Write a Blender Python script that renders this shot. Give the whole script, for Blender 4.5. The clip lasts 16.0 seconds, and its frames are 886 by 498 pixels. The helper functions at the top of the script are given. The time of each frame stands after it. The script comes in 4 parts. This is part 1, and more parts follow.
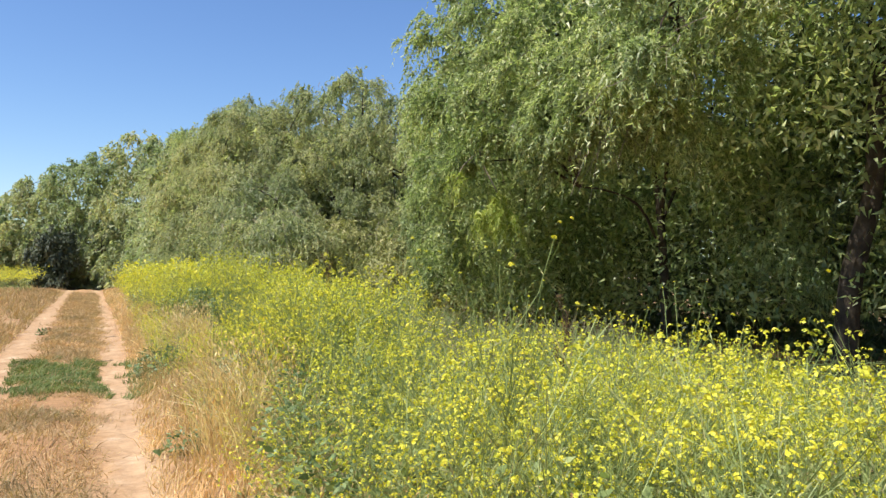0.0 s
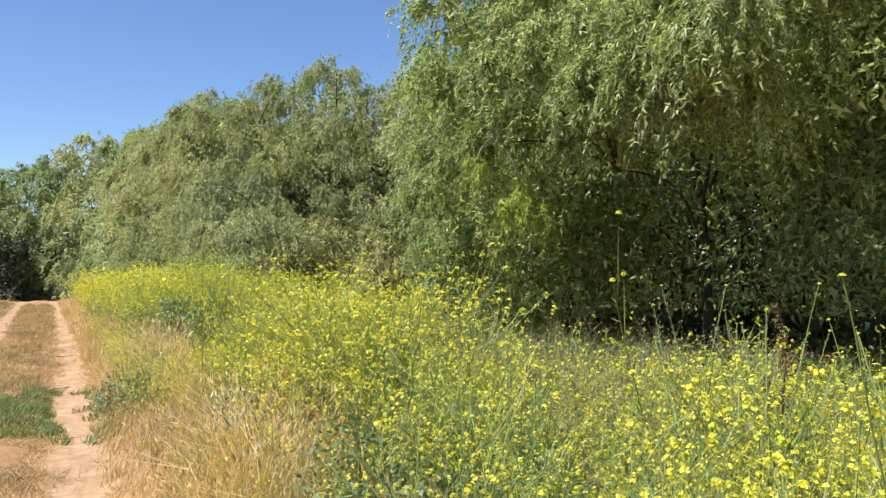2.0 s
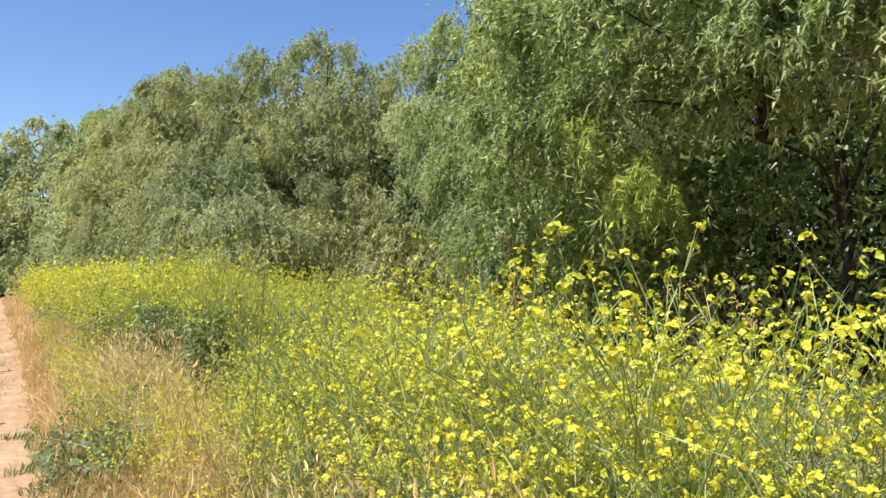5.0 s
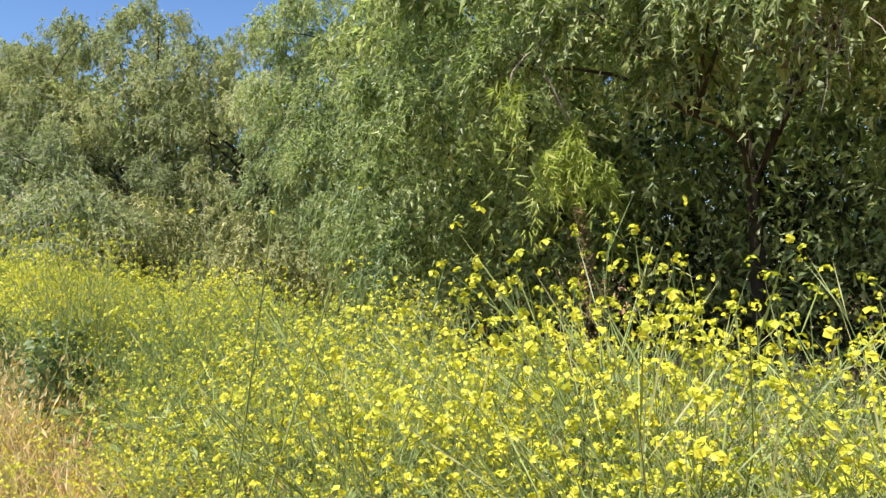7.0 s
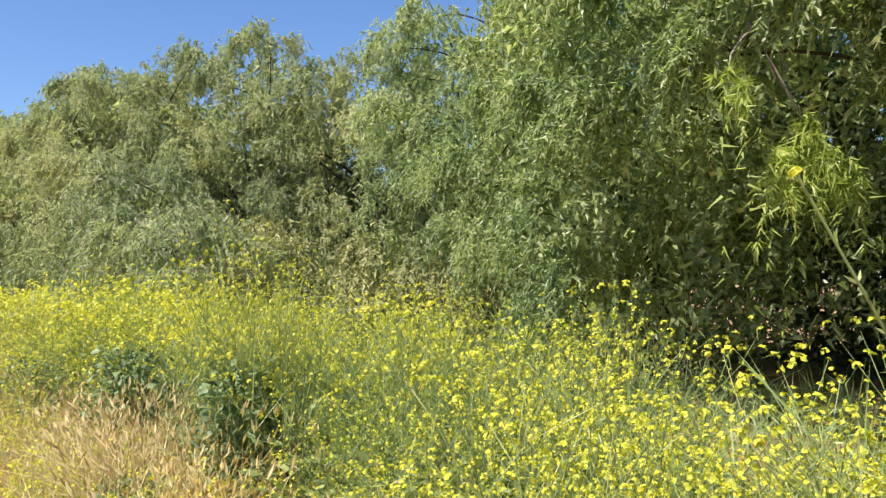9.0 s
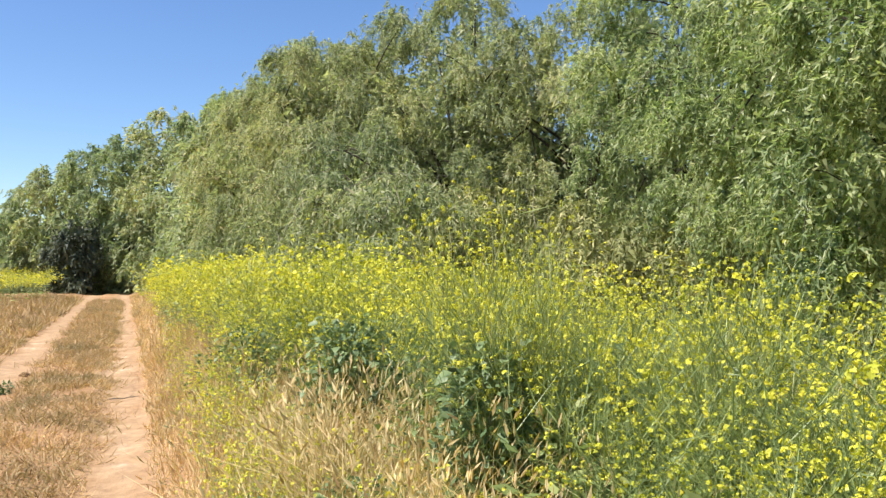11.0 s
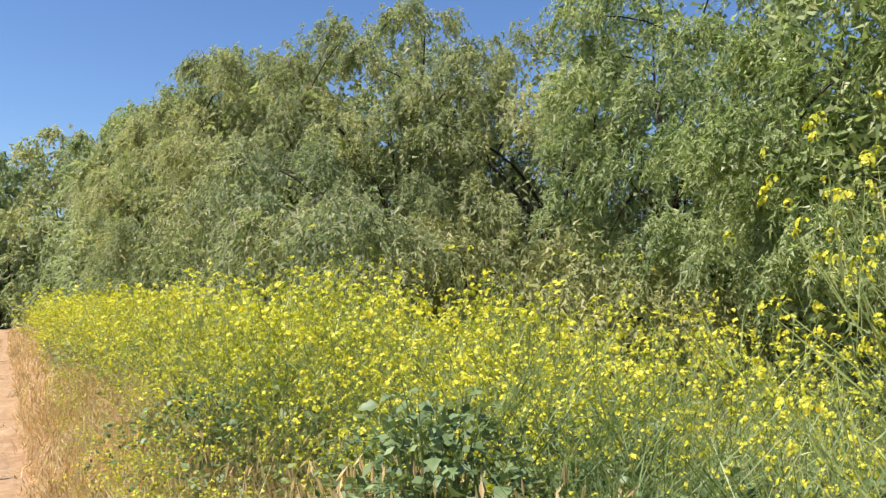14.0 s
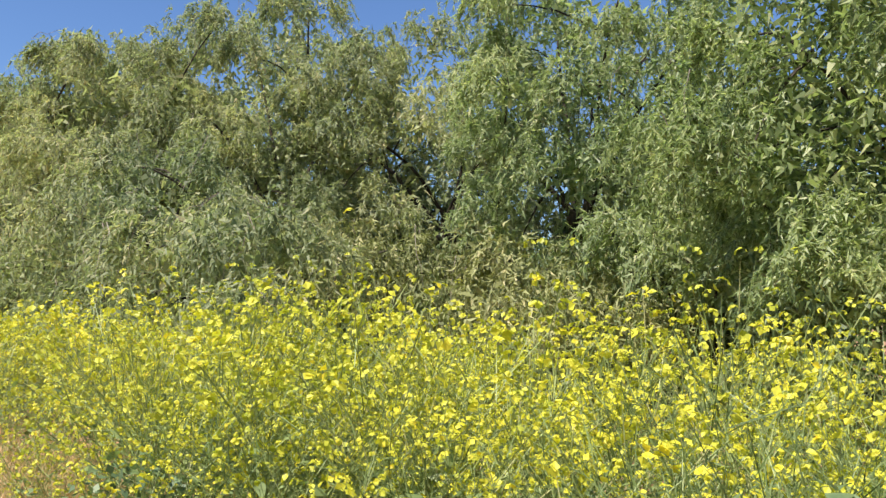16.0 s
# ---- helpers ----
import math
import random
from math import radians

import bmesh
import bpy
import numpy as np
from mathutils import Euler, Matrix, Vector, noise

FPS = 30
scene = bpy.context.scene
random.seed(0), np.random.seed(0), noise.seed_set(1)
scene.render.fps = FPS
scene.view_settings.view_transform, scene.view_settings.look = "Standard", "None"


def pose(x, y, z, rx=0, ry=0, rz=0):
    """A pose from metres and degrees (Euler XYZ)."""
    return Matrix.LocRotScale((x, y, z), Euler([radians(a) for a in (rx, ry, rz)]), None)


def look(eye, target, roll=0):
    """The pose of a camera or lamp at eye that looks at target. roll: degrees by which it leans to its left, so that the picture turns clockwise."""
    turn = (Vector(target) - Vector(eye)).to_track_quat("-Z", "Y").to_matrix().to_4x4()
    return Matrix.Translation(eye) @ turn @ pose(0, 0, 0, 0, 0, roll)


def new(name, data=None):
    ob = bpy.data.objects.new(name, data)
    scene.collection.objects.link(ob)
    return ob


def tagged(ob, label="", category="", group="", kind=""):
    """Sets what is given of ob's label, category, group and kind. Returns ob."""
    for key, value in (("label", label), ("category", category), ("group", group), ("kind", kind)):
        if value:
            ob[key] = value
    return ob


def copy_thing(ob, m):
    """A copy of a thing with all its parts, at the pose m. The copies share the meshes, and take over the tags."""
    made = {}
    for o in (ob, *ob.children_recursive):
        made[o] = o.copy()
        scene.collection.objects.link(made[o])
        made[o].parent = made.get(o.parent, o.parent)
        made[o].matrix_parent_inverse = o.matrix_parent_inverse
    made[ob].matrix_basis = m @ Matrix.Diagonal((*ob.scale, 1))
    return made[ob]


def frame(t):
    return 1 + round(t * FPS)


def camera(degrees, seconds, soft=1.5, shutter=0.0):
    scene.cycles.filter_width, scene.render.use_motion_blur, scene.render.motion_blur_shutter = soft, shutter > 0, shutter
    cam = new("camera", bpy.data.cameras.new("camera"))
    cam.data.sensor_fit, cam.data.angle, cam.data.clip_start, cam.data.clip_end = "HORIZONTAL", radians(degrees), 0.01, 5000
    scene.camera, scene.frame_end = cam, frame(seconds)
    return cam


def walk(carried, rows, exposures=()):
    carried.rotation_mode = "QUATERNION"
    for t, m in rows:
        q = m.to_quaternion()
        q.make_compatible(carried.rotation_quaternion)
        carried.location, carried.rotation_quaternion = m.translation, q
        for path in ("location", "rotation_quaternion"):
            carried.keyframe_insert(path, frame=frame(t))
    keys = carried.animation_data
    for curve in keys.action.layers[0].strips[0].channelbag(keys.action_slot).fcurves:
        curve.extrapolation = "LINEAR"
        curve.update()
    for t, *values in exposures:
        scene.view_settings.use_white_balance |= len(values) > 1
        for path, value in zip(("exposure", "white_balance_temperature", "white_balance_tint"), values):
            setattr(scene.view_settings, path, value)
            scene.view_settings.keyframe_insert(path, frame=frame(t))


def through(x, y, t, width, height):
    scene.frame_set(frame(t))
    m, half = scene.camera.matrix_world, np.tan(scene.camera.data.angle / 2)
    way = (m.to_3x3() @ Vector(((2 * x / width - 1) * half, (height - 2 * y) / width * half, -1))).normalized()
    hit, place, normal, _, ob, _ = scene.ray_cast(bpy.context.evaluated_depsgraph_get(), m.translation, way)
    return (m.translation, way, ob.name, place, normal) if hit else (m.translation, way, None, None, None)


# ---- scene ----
cam = camera(56.2, 16.0, soft=1.4)
# seconds, x, y, z, yaw, pitch, lean
PATH = [
    (0, -0.004, 0.000, 1.553, -22.97, 1.56, -0.90),
    (0.5, -0.029, 0.489, 1.576, -21.48, 0.84, 0.57),
    (1, 0.017, 1.033, 1.557, -23.69, 1.71, 0.39),
    (1.5, 0.055, 1.521, 1.549, -26.31, 2.10, 0.04),
    (2, 0.067, 2.101, 1.563, -25.58, 1.56, 0.55),
    (2.5, 0.071, 2.709, 1.562, -24.00, 1.65, -0.45),
    (3, 0.079, 3.271, 1.557, -25.01, 2.20, 0.39),
    (3.5, 0.088, 3.930, 1.533, -24.94, 2.45, 0.87),
    (3.7, 0.082, 4.149, 1.510, -24.39, 2.34, 0.03),
    (5.8, 0.311, 6.187, 1.561, -30.60, 1.98, -0.50),
    (6, 0.307, 6.330, 1.568, -31.02, 3.01, -0.16),
    (6.5, 0.298, 6.658, 1.603, -36.06, 3.83, 0.31),
    (7, 0.288, 6.987, 1.549, -40.37, 1.19, 0.39),
    (7.5, 0.281, 7.328, 1.492, -42.78, -1.33, -0.31),
    (8, 0.255, 7.666, 1.526, -45.20, 0.22, -0.28),
    (8.5, 0.310, 8.054, 1.554, -42.32, 2.75, 0.50),
    (9, 0.273, 8.324, 1.561, -34.29, 2.83, 1.19),
    (9.5, 0.236, 8.513, 1.566, -27.81, 2.05, 1.51),
    (10, 0.289, 8.750, 1.562, -21.04, 1.52, 0.97),
    (10.2, 0.331, 8.862, 1.561, -20.46, 1.44, 0.65),
    (12.3, 0.494, 10.378, 1.518, -26.95, 1.03, -1.47),
    (12.5, 0.507, 10.569, 1.530, -28.82, 1.98, -1.56),
    (13, 0.511, 11.035, 1.519, -30.93, 3.04, -1.34),
    (13.5, 0.465, 11.505, 1.547, -30.73, 3.14, -0.94),
    (14, 0.427, 11.922, 1.517, -27.82, 4.04, -1.16),
    (14.5, 0.438, 12.374, 1.537, -31.75, 5.11, -0.91),
    (15, 0.426, 12.786, 1.551, -39.39, 5.17, 0.80),
    (15.5, 0.394, 13.261, 1.562, -39.70, 4.74, 0.87),
    (16, 0.378, 13.631, 1.566, -37.98, 4.70, 0.61),
]
walk(cam, [(t, pose(x, y, z, 90 + pitch, 0, yaw) @ pose(0, 0, 0, 0, 0, -lean)) for t, x, y, z, yaw, pitch, lean in PATH],
     exposures=[(0.0, 0.77), (3.7, 0.78), (7.0, 0.87), (9.5, 0.91), (12.5, 0.78), (16.0, 0.72)])

# ---- sky and sun ----
SUN_ELEVATION, SUN_AZIMUTH = radians(60), radians(-92)  # azimuth from +y towards +x
world = bpy.data.worlds.new("daylight")
scene.world = world
world.use_nodes = True
wn = world.node_tree.nodes
sky = wn.new("ShaderNodeTexSky")
sky.sky_type = "NISHITA"
sky.sun_disc = False
sky.sun_elevation, sky.sun_rotation = SUN_ELEVATION, SUN_AZIMUTH
sky.air_density, sky.dust_density, sky.ozone_density = 1.0, 0.2, 5.0
wn["Background"].inputs["Strength"].default_value = 0.096
clear = wn.new("ShaderNodeHueSaturation")
clear.inputs["Hue"].default_value, clear.inputs["Saturation"].default_value = 0.507, 1.1
world.node_tree.links.new(sky.outputs["Color"], clear.inputs["Color"])
world.node_tree.links.new(clear.outputs["Color"], wn["Background"].inputs["Color"])
sun_way = Vector((math.sin(SUN_AZIMUTH) * math.cos(SUN_ELEVATION), math.cos(SUN_AZIMUTH) * math.cos(SUN_ELEVATION), math.sin(SUN_ELEVATION)))
sun_data = bpy.data.lights.new("sun", "SUN")
sun_data.energy, sun_data.angle, sun_data.color = 5.0, radians(0.53), (1.0, 0.94, 0.84)
sun = new("sun", sun_data)
sun.matrix_world = look(sun_way * 100, (0, 0, 0))


# ---- materials ----
def material(name, build):
    mat = bpy.data.materials.new(name)
    mat.use_nodes = True
    nodes, links = mat.node_tree.nodes, mat.node_tree.links
    nodes.clear()
    out = nodes.new("ShaderNodeOutputMaterial")
    links.new(build(nodes, links), out.inputs["Surface"])
    return mat


def ramp(nodes, links, source, stops):
    node = nodes.new("ShaderNodeValToRGB")
    while len(node.color_ramp.elements) < len(stops):
        node.color_ramp.elements.new(0.5)
    for el, (at, colour) in zip(node.color_ramp.elements, stops):
        el.position, el.color = at, (*colour, 1)
    links.new(source, node.inputs["Fac"])
    return node.outputs["Color"]


def grain(nodes, links, scale, detail=4.0, rough=0.6, where="Object"):
    tc = nodes.new("ShaderNodeTexCoord")
    node = nodes.new("ShaderNodeTexNoise")
    node.inputs["Scale"].default_value, node.inputs["Detail"].default_value, node.inputs["Roughness"].default_value = scale, detail, rough
    links.new(tc.outputs[where], node.inputs["Vector"])
    return node.outputs["Fac"]


def mix(nodes, links, fac, a, b, blend="MIX"):
    node = nodes.new("ShaderNodeMix")
    node.data_type, node.blend_type = "RGBA", blend
    if isinstance(fac, float):
        node.inputs[0].default_value = fac
    else:
        links.new(fac, node.inputs[0])
    for socket, value in ((node.inputs[6], a), (node.inputs[7], b)):
        if isinstance(value, tuple):
            socket.default_value = (*value, 1)
        else:
            links.new(value, socket)
    return node.outputs[2]


def leafy(name, dark, light, odd, through=0.35, rough=0.5, patch=0.6):
    """Thin foliage: each leaf has its own tone, clumps drift in hue, and light passes through."""
    def build(nodes, links):
        geo = nodes.new("ShaderNodeNewGeometry")
        own = ramp(nodes, links, geo.outputs["Random Per Island"], [(0.0, dark), (0.82, light), (1.0, odd)])
        drift = grain(nodes, links, patch, 2.0, 0.5)
        tone = ramp(nodes, links, drift, [(0.3, (0.68, 0.74, 0.66)), (0.7, (1.28, 1.18, 1.04))])
        colour = mix(nodes, links, 1.0, own, tone, "MULTIPLY")
        bsdf = nodes.new("ShaderNodeBsdfPrincipled")
        bsdf.inputs["Roughness"].default_value = rough
        bsdf.inputs["Specular IOR Level"].default_value = 0.4
        links.new(colour, bsdf.inputs["Base Color"])
        trans = nodes.new("ShaderNodeBsdfTranslucent")
        warm = mix(nodes, links, 1.0, colour, (1.08, 1.2, 0.72), "MULTIPLY")
        links.new(warm, trans.inputs["Color"])
        both = nodes.new("ShaderNodeMixShader")
        both.inputs[0].default_value = through
        links.new(bsdf.outputs[0], both.inputs[1])
        links.new(trans.outputs[0], both.inputs[2])
        return both.outputs[0]
    return material(name, build)


def solid(name, low, high, scale, rough=0.85, bump=0.3, fine=8.0):
    """Rough solid matter with stains at one scale and grain at a finer one."""
    def build(nodes, links):
        big = grain(nodes, links, scale, 5.0)
        small = grain(nodes, links, scale * fine, 6.0, 0.7)
        colour = ramp(nodes, links, big, [(0.3, low), (0.7, high)])
        speck = ramp(nodes, links, small, [(0.3, (0.72, 0.7, 0.68)), (0.7, (1.2, 1.2, 1.18))])
        colour = mix(nodes, links, 1.0, colour, speck, "MULTIPLY")
        bsdf = nodes.new("ShaderNodeBsdfPrincipled")
        bsdf.inputs["Roughness"].default_value = rough
        bsdf.inputs["Specular IOR Level"].default_value = 0.25
        links.new(colour, bsdf.inputs["Base Color"])
        bumper = nodes.new("ShaderNodeBump")
        bumper.inputs["Strength"].default_value, bumper.inputs["Distance"].default_value = bump, 0.02
        links.new(small, bumper.inputs["Height"])
        links.new(bumper.outputs[0], bsdf.inputs["Normal"])
        return bsdf.outputs[0]
    return material(name, build)


M_LEAF_NEAR = leafy("willowy_leaf", (0.135, 0.185, 0.08), (0.44, 0.515, 0.265), (0.62, 0.63, 0.39), 0.5, 0.42, 0.5)
M_LEAF_TUFT = leafy("fresh_leaf", (0.2, 0.27, 0.05), (0.38, 0.44, 0.11), (0.46, 0.46, 0.17), 0.4, 0.45, 0.7)
M_LEAF_OLIVE = leafy("olive_leaf", (0.235, 0.265, 0.155), (0.48, 0.51, 0.315), (0.61, 0.54, 0.36), 0.5, 0.55, 0.35)
M_LEAF_GREEN = leafy("green_leaf", (0.20, 0.255, 0.13), (0.44, 0.505, 0.28), (0.57, 0.56, 0.36), 0.5, 0.5, 0.3)
# paler and bluer leaf: distance haze is mixed into the colour
M_LEAF_HAZED = leafy("hazed_far_leaf", (0.24, 0.29, 0.17), (0.44, 0.49, 0.315), (0.53, 0.52, 0.36), 0.5, 0.55, 0.15)
# near-black leaf colour that imitates the shaded gap where the track ends
M_LEAF_GAP_SHADE = leafy("gap_shade_leaf", (0.035, 0.05, 0.035), (0.10, 0.125, 0.085), (0.15, 0.16, 0.11), 0.15, 0.6, 0.5)
# green leaf darkened: the shade under the crowns is put into its colour
M_LEAF_SHADED = leafy("shaded_green_leaf", (0.06, 0.085, 0.045), (0.17, 0.215, 0.11), (0.26, 0.27, 0.15), 0.3, 0.5, 0.3)
M_LEAF_SCRUB = leafy("scrub_leaf", (0.20, 0.215, 0.09), (0.40, 0.41, 0.19), (0.52, 0.46, 0.25), 0.3, 0.6, 0.6)
M_PETAL = leafy("mustard_petal", (0.53, 0.52, 0.045), (0.72, 0.70, 0.085), (0.79, 0.64, 0.045), 0.35, 0.5, 1.2)
M_STALK = leafy("mustard_stalk", (0.165, 0.22, 0.07), (0.325, 0.39, 0.15), (0.46, 0.43, 0.22), 0.2, 0.5, 1.0)
M_UNDER = leafy("rank_stem", (0.15, 0.19, 0.05), (0.33, 0.38, 0.13), (0.56, 0.45, 0.22), 0.35, 0.6, 1.2)
M_MLEAF = leafy("mustard_leaf", (0.12, 0.17, 0.06), (0.29, 0.37, 0.16), (0.40, 0.45, 0.2), 0.35, 0.45, 1.5)
M_WEED = leafy("broad_leaf", (0.07, 0.115, 0.05), (0.20, 0.275, 0.135), (0.28, 0.35, 0.185), 0.25, 0.5, 2.0)
M_STRAW = leafy("dry_straw", (0.42, 0.28, 0.145), (0.69, 0.50, 0.29), (0.79, 0.63, 0.41), 0.3, 0.6, 1.0)
M_STUBBLE = leafy("dry_stubble", (0.31, 0.208, 0.115), (0.50, 0.355, 0.21), (0.62, 0.475, 0.295), 0.3, 0.7, 0.9)
M_FOXTAIL = leafy("pale_foxtail", (0.50, 0.38, 0.20), (0.74, 0.60, 0.36), (0.84, 0.72, 0.48), 0.35, 0.6, 1.0)
M_TURF = leafy("green_turf", (0.085, 0.13, 0.042), (0.18, 0.25, 0.088), (0.28, 0.285, 0.13), 0.3, 0.55, 2.0)
M_BARK = solid("dark_bark", (0.03, 0.024, 0.018), (0.08, 0.064, 0.048), 6.0, 0.9, 0.8, 5.0)
M_TWIG = solid("dead_twig", (0.17, 0.14, 0.11), (0.34, 0.29, 0.24), 5.0, 0.85, 0.2)
M_GREY = leafy("grey_weed", (0.18, 0.17, 0.095), (0.34, 0.31, 0.19), (0.45, 0.38, 0.25), 0.2, 0.6, 1.5)
M_DEAD = solid("brown_seedhead", (0.10, 0.06, 0.03), (0.2, 0.12, 0.06), 8.0, 0.9, 0.2)


def build_ground(nodes, links):
    big = grain(nodes, links, 0.55, 5.0, 0.6)
    small = grain(nodes, links, 9.0, 8.0, 0.7)
    grit = grain(nodes, links, 70.0, 3.0, 0.6)
    soil = ramp(nodes, links, big, [(0.3, (0.27, 0.155, 0.08)), (0.55, (0.365, 0.228, 0.125)), (0.75, (0.44, 0.30, 0.175))])
    litter = ramp(nodes, links, small, [(0.3, (0.7, 0.67, 0.64)), (0.7, (1.2, 1.18, 1.13))])
    place = nodes.new("ShaderNodeTexCoord")
    split = nodes.new("ShaderNodeSeparateXYZ")
    links.new(place.outputs["Object"], split.inputs[0])
    wander = grain(nodes, links, 1.3, 5.0, 0.65)

    def sums(kind, *values):
        node = nodes.new("ShaderNodeMath")
        node.operation = kind
        for socket, value in zip(node.inputs, values):
            if isinstance(value, float):
                socket.default_value = value
            else:
                links.new(value, socket)
        return node.outputs[0]

    sway = sums("MULTIPLY", sums("SUBTRACT", wander, 0.5), 0.85)
    off_right = sums("ABSOLUTE", sums("SUBTRACT", split.outputs[0], 0.36))
    off_left = sums("ABSOLUTE", sums("ADD", split.outputs[0], 1.22))
    near = sums("ADD", sums("MINIMUM", off_right, off_left), sway)
    dust = ramp(nodes, links, near, [(0.1, (1, 1, 1)), (0.4, (0, 0, 0))])
    fine = ramp(nodes, links, grain(nodes, links, 1.9, 6.0, 0.65), [(0.35, (0.35, 0.228, 0.135)), (0.6, (0.43, 0.30, 0.19)), (0.72, (0.56, 0.45, 0.34))])
    soil = mix(nodes, links, dust, soil, fine)
    colour = mix(nodes, links, 1.0, soil, litter, "MULTIPLY")
    bsdf = nodes.new("ShaderNodeBsdfPrincipled")
    bsdf.inputs["Roughness"].default_value = 0.95
    bsdf.inputs["Specular IOR Level"].default_value = 0.15
    links.new(colour, bsdf.inputs["Base Color"])
    total = nodes.new("ShaderNodeMath")
    total.operation = "MULTIPLY_ADD"
    total.inputs[1].default_value = 0.35
    links.new(grit, total.inputs[0])
    links.new(small, total.inputs[2])
    bumper = nodes.new("ShaderNodeBump")
    bumper.inputs["Strength"].default_value, bumper.inputs["Distance"].default_value = 0.6, 0.03
    links.new(total.outputs[0], bumper.inputs["Height"])
    links.new(bumper.outputs[0], bsdf.inputs["Normal"])
    return bsdf.outputs[0]


M_GROUND = material("dry_soil", build_ground)


# ---- mesh helpers ----
rng = np.random.default_rng(7)


def mesh_np(name, verts, faces, mat, smooth=False):
    """A mesh from vertex rows and a list of index arrays (n, 3) or (n, 4)."""
    faces = [f for f in faces if len(f)]
    me = bpy.data.meshes.new(name)
    verts = np.asarray(verts, np.float32)
    flat = np.concatenate([np.asarray(f, np.int32).ravel() for f in faces])
    sizes = np.concatenate([np.full(len(f), f.shape[1], np.int32) for f in faces])
    me.vertices.add(len(verts))
    me.vertices.foreach_set("co", verts.ravel())
    me.loops.add(len(flat))
    me.loops.foreach_set("vertex_index", flat)
    me.polygons.add(len(sizes))
    me.polygons.foreach_set("loop_start", np.concatenate([[0], np.cumsum(sizes)[:-1]]).astype(np.int32))
    me.polygons.foreach_set("use_smooth", np.full(len(sizes), smooth))
    me.update(calc_edges=True)
    me.validate()
    me.materials.append(mat)
    return me


MANY = ("inflorescence", "foliage", "seed_fluff", "branchwork", "dead_brush", "stemwork")


def piece(name, me, parent, label=""):
    ob = new(name, me)
    ob.parent = parent
    return tagged(ob, label, kind="stuff" if name in MANY else "")


def unit(v):
    return v / np.maximum(np.linalg.norm(v, axis=-1, keepdims=True), 1e-9)


def blades(base, way, length, width, twist=None, bulge=0.42):
    """Lance-shaped leaves, one quad each: base points (n, 3), directions (n, 3), lengths and widths (n,)."""
    n = len(base)
    way = unit(way)
    side = unit(np.cross(way, rng.normal(size=(n, 3)) if twist is None else twist))
    L, W = np.broadcast_to(length, n)[:, None], np.broadcast_to(width, n)[:, None]
    mid = base + way * L * bulge
    v = np.stack([base, mid + side * W / 2, base + way * L, mid - side * W / 2], 1).reshape(-1, 3)
    return v, np.arange(4 * n).reshape(n, 4)


def slips(base, way, length, width, face=0.0):
    """Narrow pointed leaves of one triangle each, for crowns of very many leaves; face: where they turn their blades."""
    n = len(base)
    way = unit(way)
    side = unit(np.cross(way, rng.normal(0, 0.75, (n, 3)) + face)) * (width / 2)[:, None]
    v = np.stack([base - side, base + side, base + way * length[:, None]], 1).reshape(-1, 3)
    return v, np.arange(3 * n).reshape(n, 3)


def bent_blades(base, way, length, width, sag):
    """Grass blades of two segments that bow over: a quad and a triangle each."""
    n = len(base)
    way = unit(way)
    L, W = np.broadcast_to(length, n)[:, None], np.broadcast_to(width, n)[:, None]
    flat = way * np.array([1, 1, 0]) + rng.normal(size=(n, 3)) * np.array([0.3, 0.3, 0])
    side = unit(np.cross(way, rng.normal(size=(n, 3))))
    mid = base + way * L * 0.55
    tip = base + way * L * 0.92 + unit(flat) * L * np.broadcast_to(sag, n)[:, None] - np.array([0, 0, 1]) * L * np.broadcast_to(sag, n)[:, None] * 0.4
    v = np.stack([base - side * W / 2, base + side * W / 2, mid + side * W * 0.4, mid - side * W * 0.4, tip], 1).reshape(-1, 3)
    i = np.arange(n)[:, None] * 5
    return v, i + np.array([[0, 1, 2, 3]]), i + np.array([[3, 2, 4]])


def tubes(paths, radii, sides=3):
    """Many tapered tubes at once: paths (n, k, 3), radii (n, k)."""
    n, k, _ = paths.shape
    along = np.gradient(paths, axis=1)
    along = unit(along)
    ref = np.where(np.abs(along[..., 2:3]) > 0.9, np.array([1.0, 0, 0]), np.array([0, 0, 1.0]))
    a = unit(np.cross(along, ref))
    b = np.cross(along, a)
    ang = np.arange(sides) * 2 * np.pi / sides
    ring = a[:, :, None] * np.cos(ang)[:, None] + b[:, :, None] * np.sin(ang)[:, None]
    v = (paths[:, :, None] + ring * radii[:, :, None, None]).reshape(-1, 3)
    idx = np.arange(n * k * sides).reshape(n, k, sides)
    nxt = np.roll(idx, -1, axis=2)
    f = np.stack([idx[:, :-1], nxt[:, :-1], nxt[:, 1:], idx[:, 1:]], -1).reshape(-1, 4)
    return v, f


def stack(pieces):
    """Joins (verts, faces...) results into verts and face lists."""
    vs, fs, at = [], {3: [], 4: []}, 0
    for v, *faces in pieces:
        vs.append(v)
        for f in faces:
            if len(f):
                fs[f.shape[1]].append(f + at)
        at += len(v)
    return np.concatenate(vs), [np.concatenate(f) for f in fs.values() if f]


def placed(verts, faces, spots, spins, sizes):
    """The same small mesh put down at many spots, joined: spins in radians about z, sizes (n, 3)."""
    n, m = len(spots), len(verts)
    c, s = np.cos(spins)[:, None], np.sin(spins)[:, None]
    p = verts[None] * sizes[:, None, :]
    p = p + p[..., 2:3] * np.random.default_rng(n).normal(0, 0.16, (n, 1, 3)) * np.array([1, 1, 0])
    v = np.stack([p[..., 0] * c - p[..., 1] * s, p[..., 0] * s + p[..., 1] * c, p[..., 2]], -1) + spots[:, None, :]
    return (v.reshape(-1, 3), *[(f[None] + (np.arange(n) * m)[:, None, None]).reshape(-1, f.shape[1]) for f in faces])


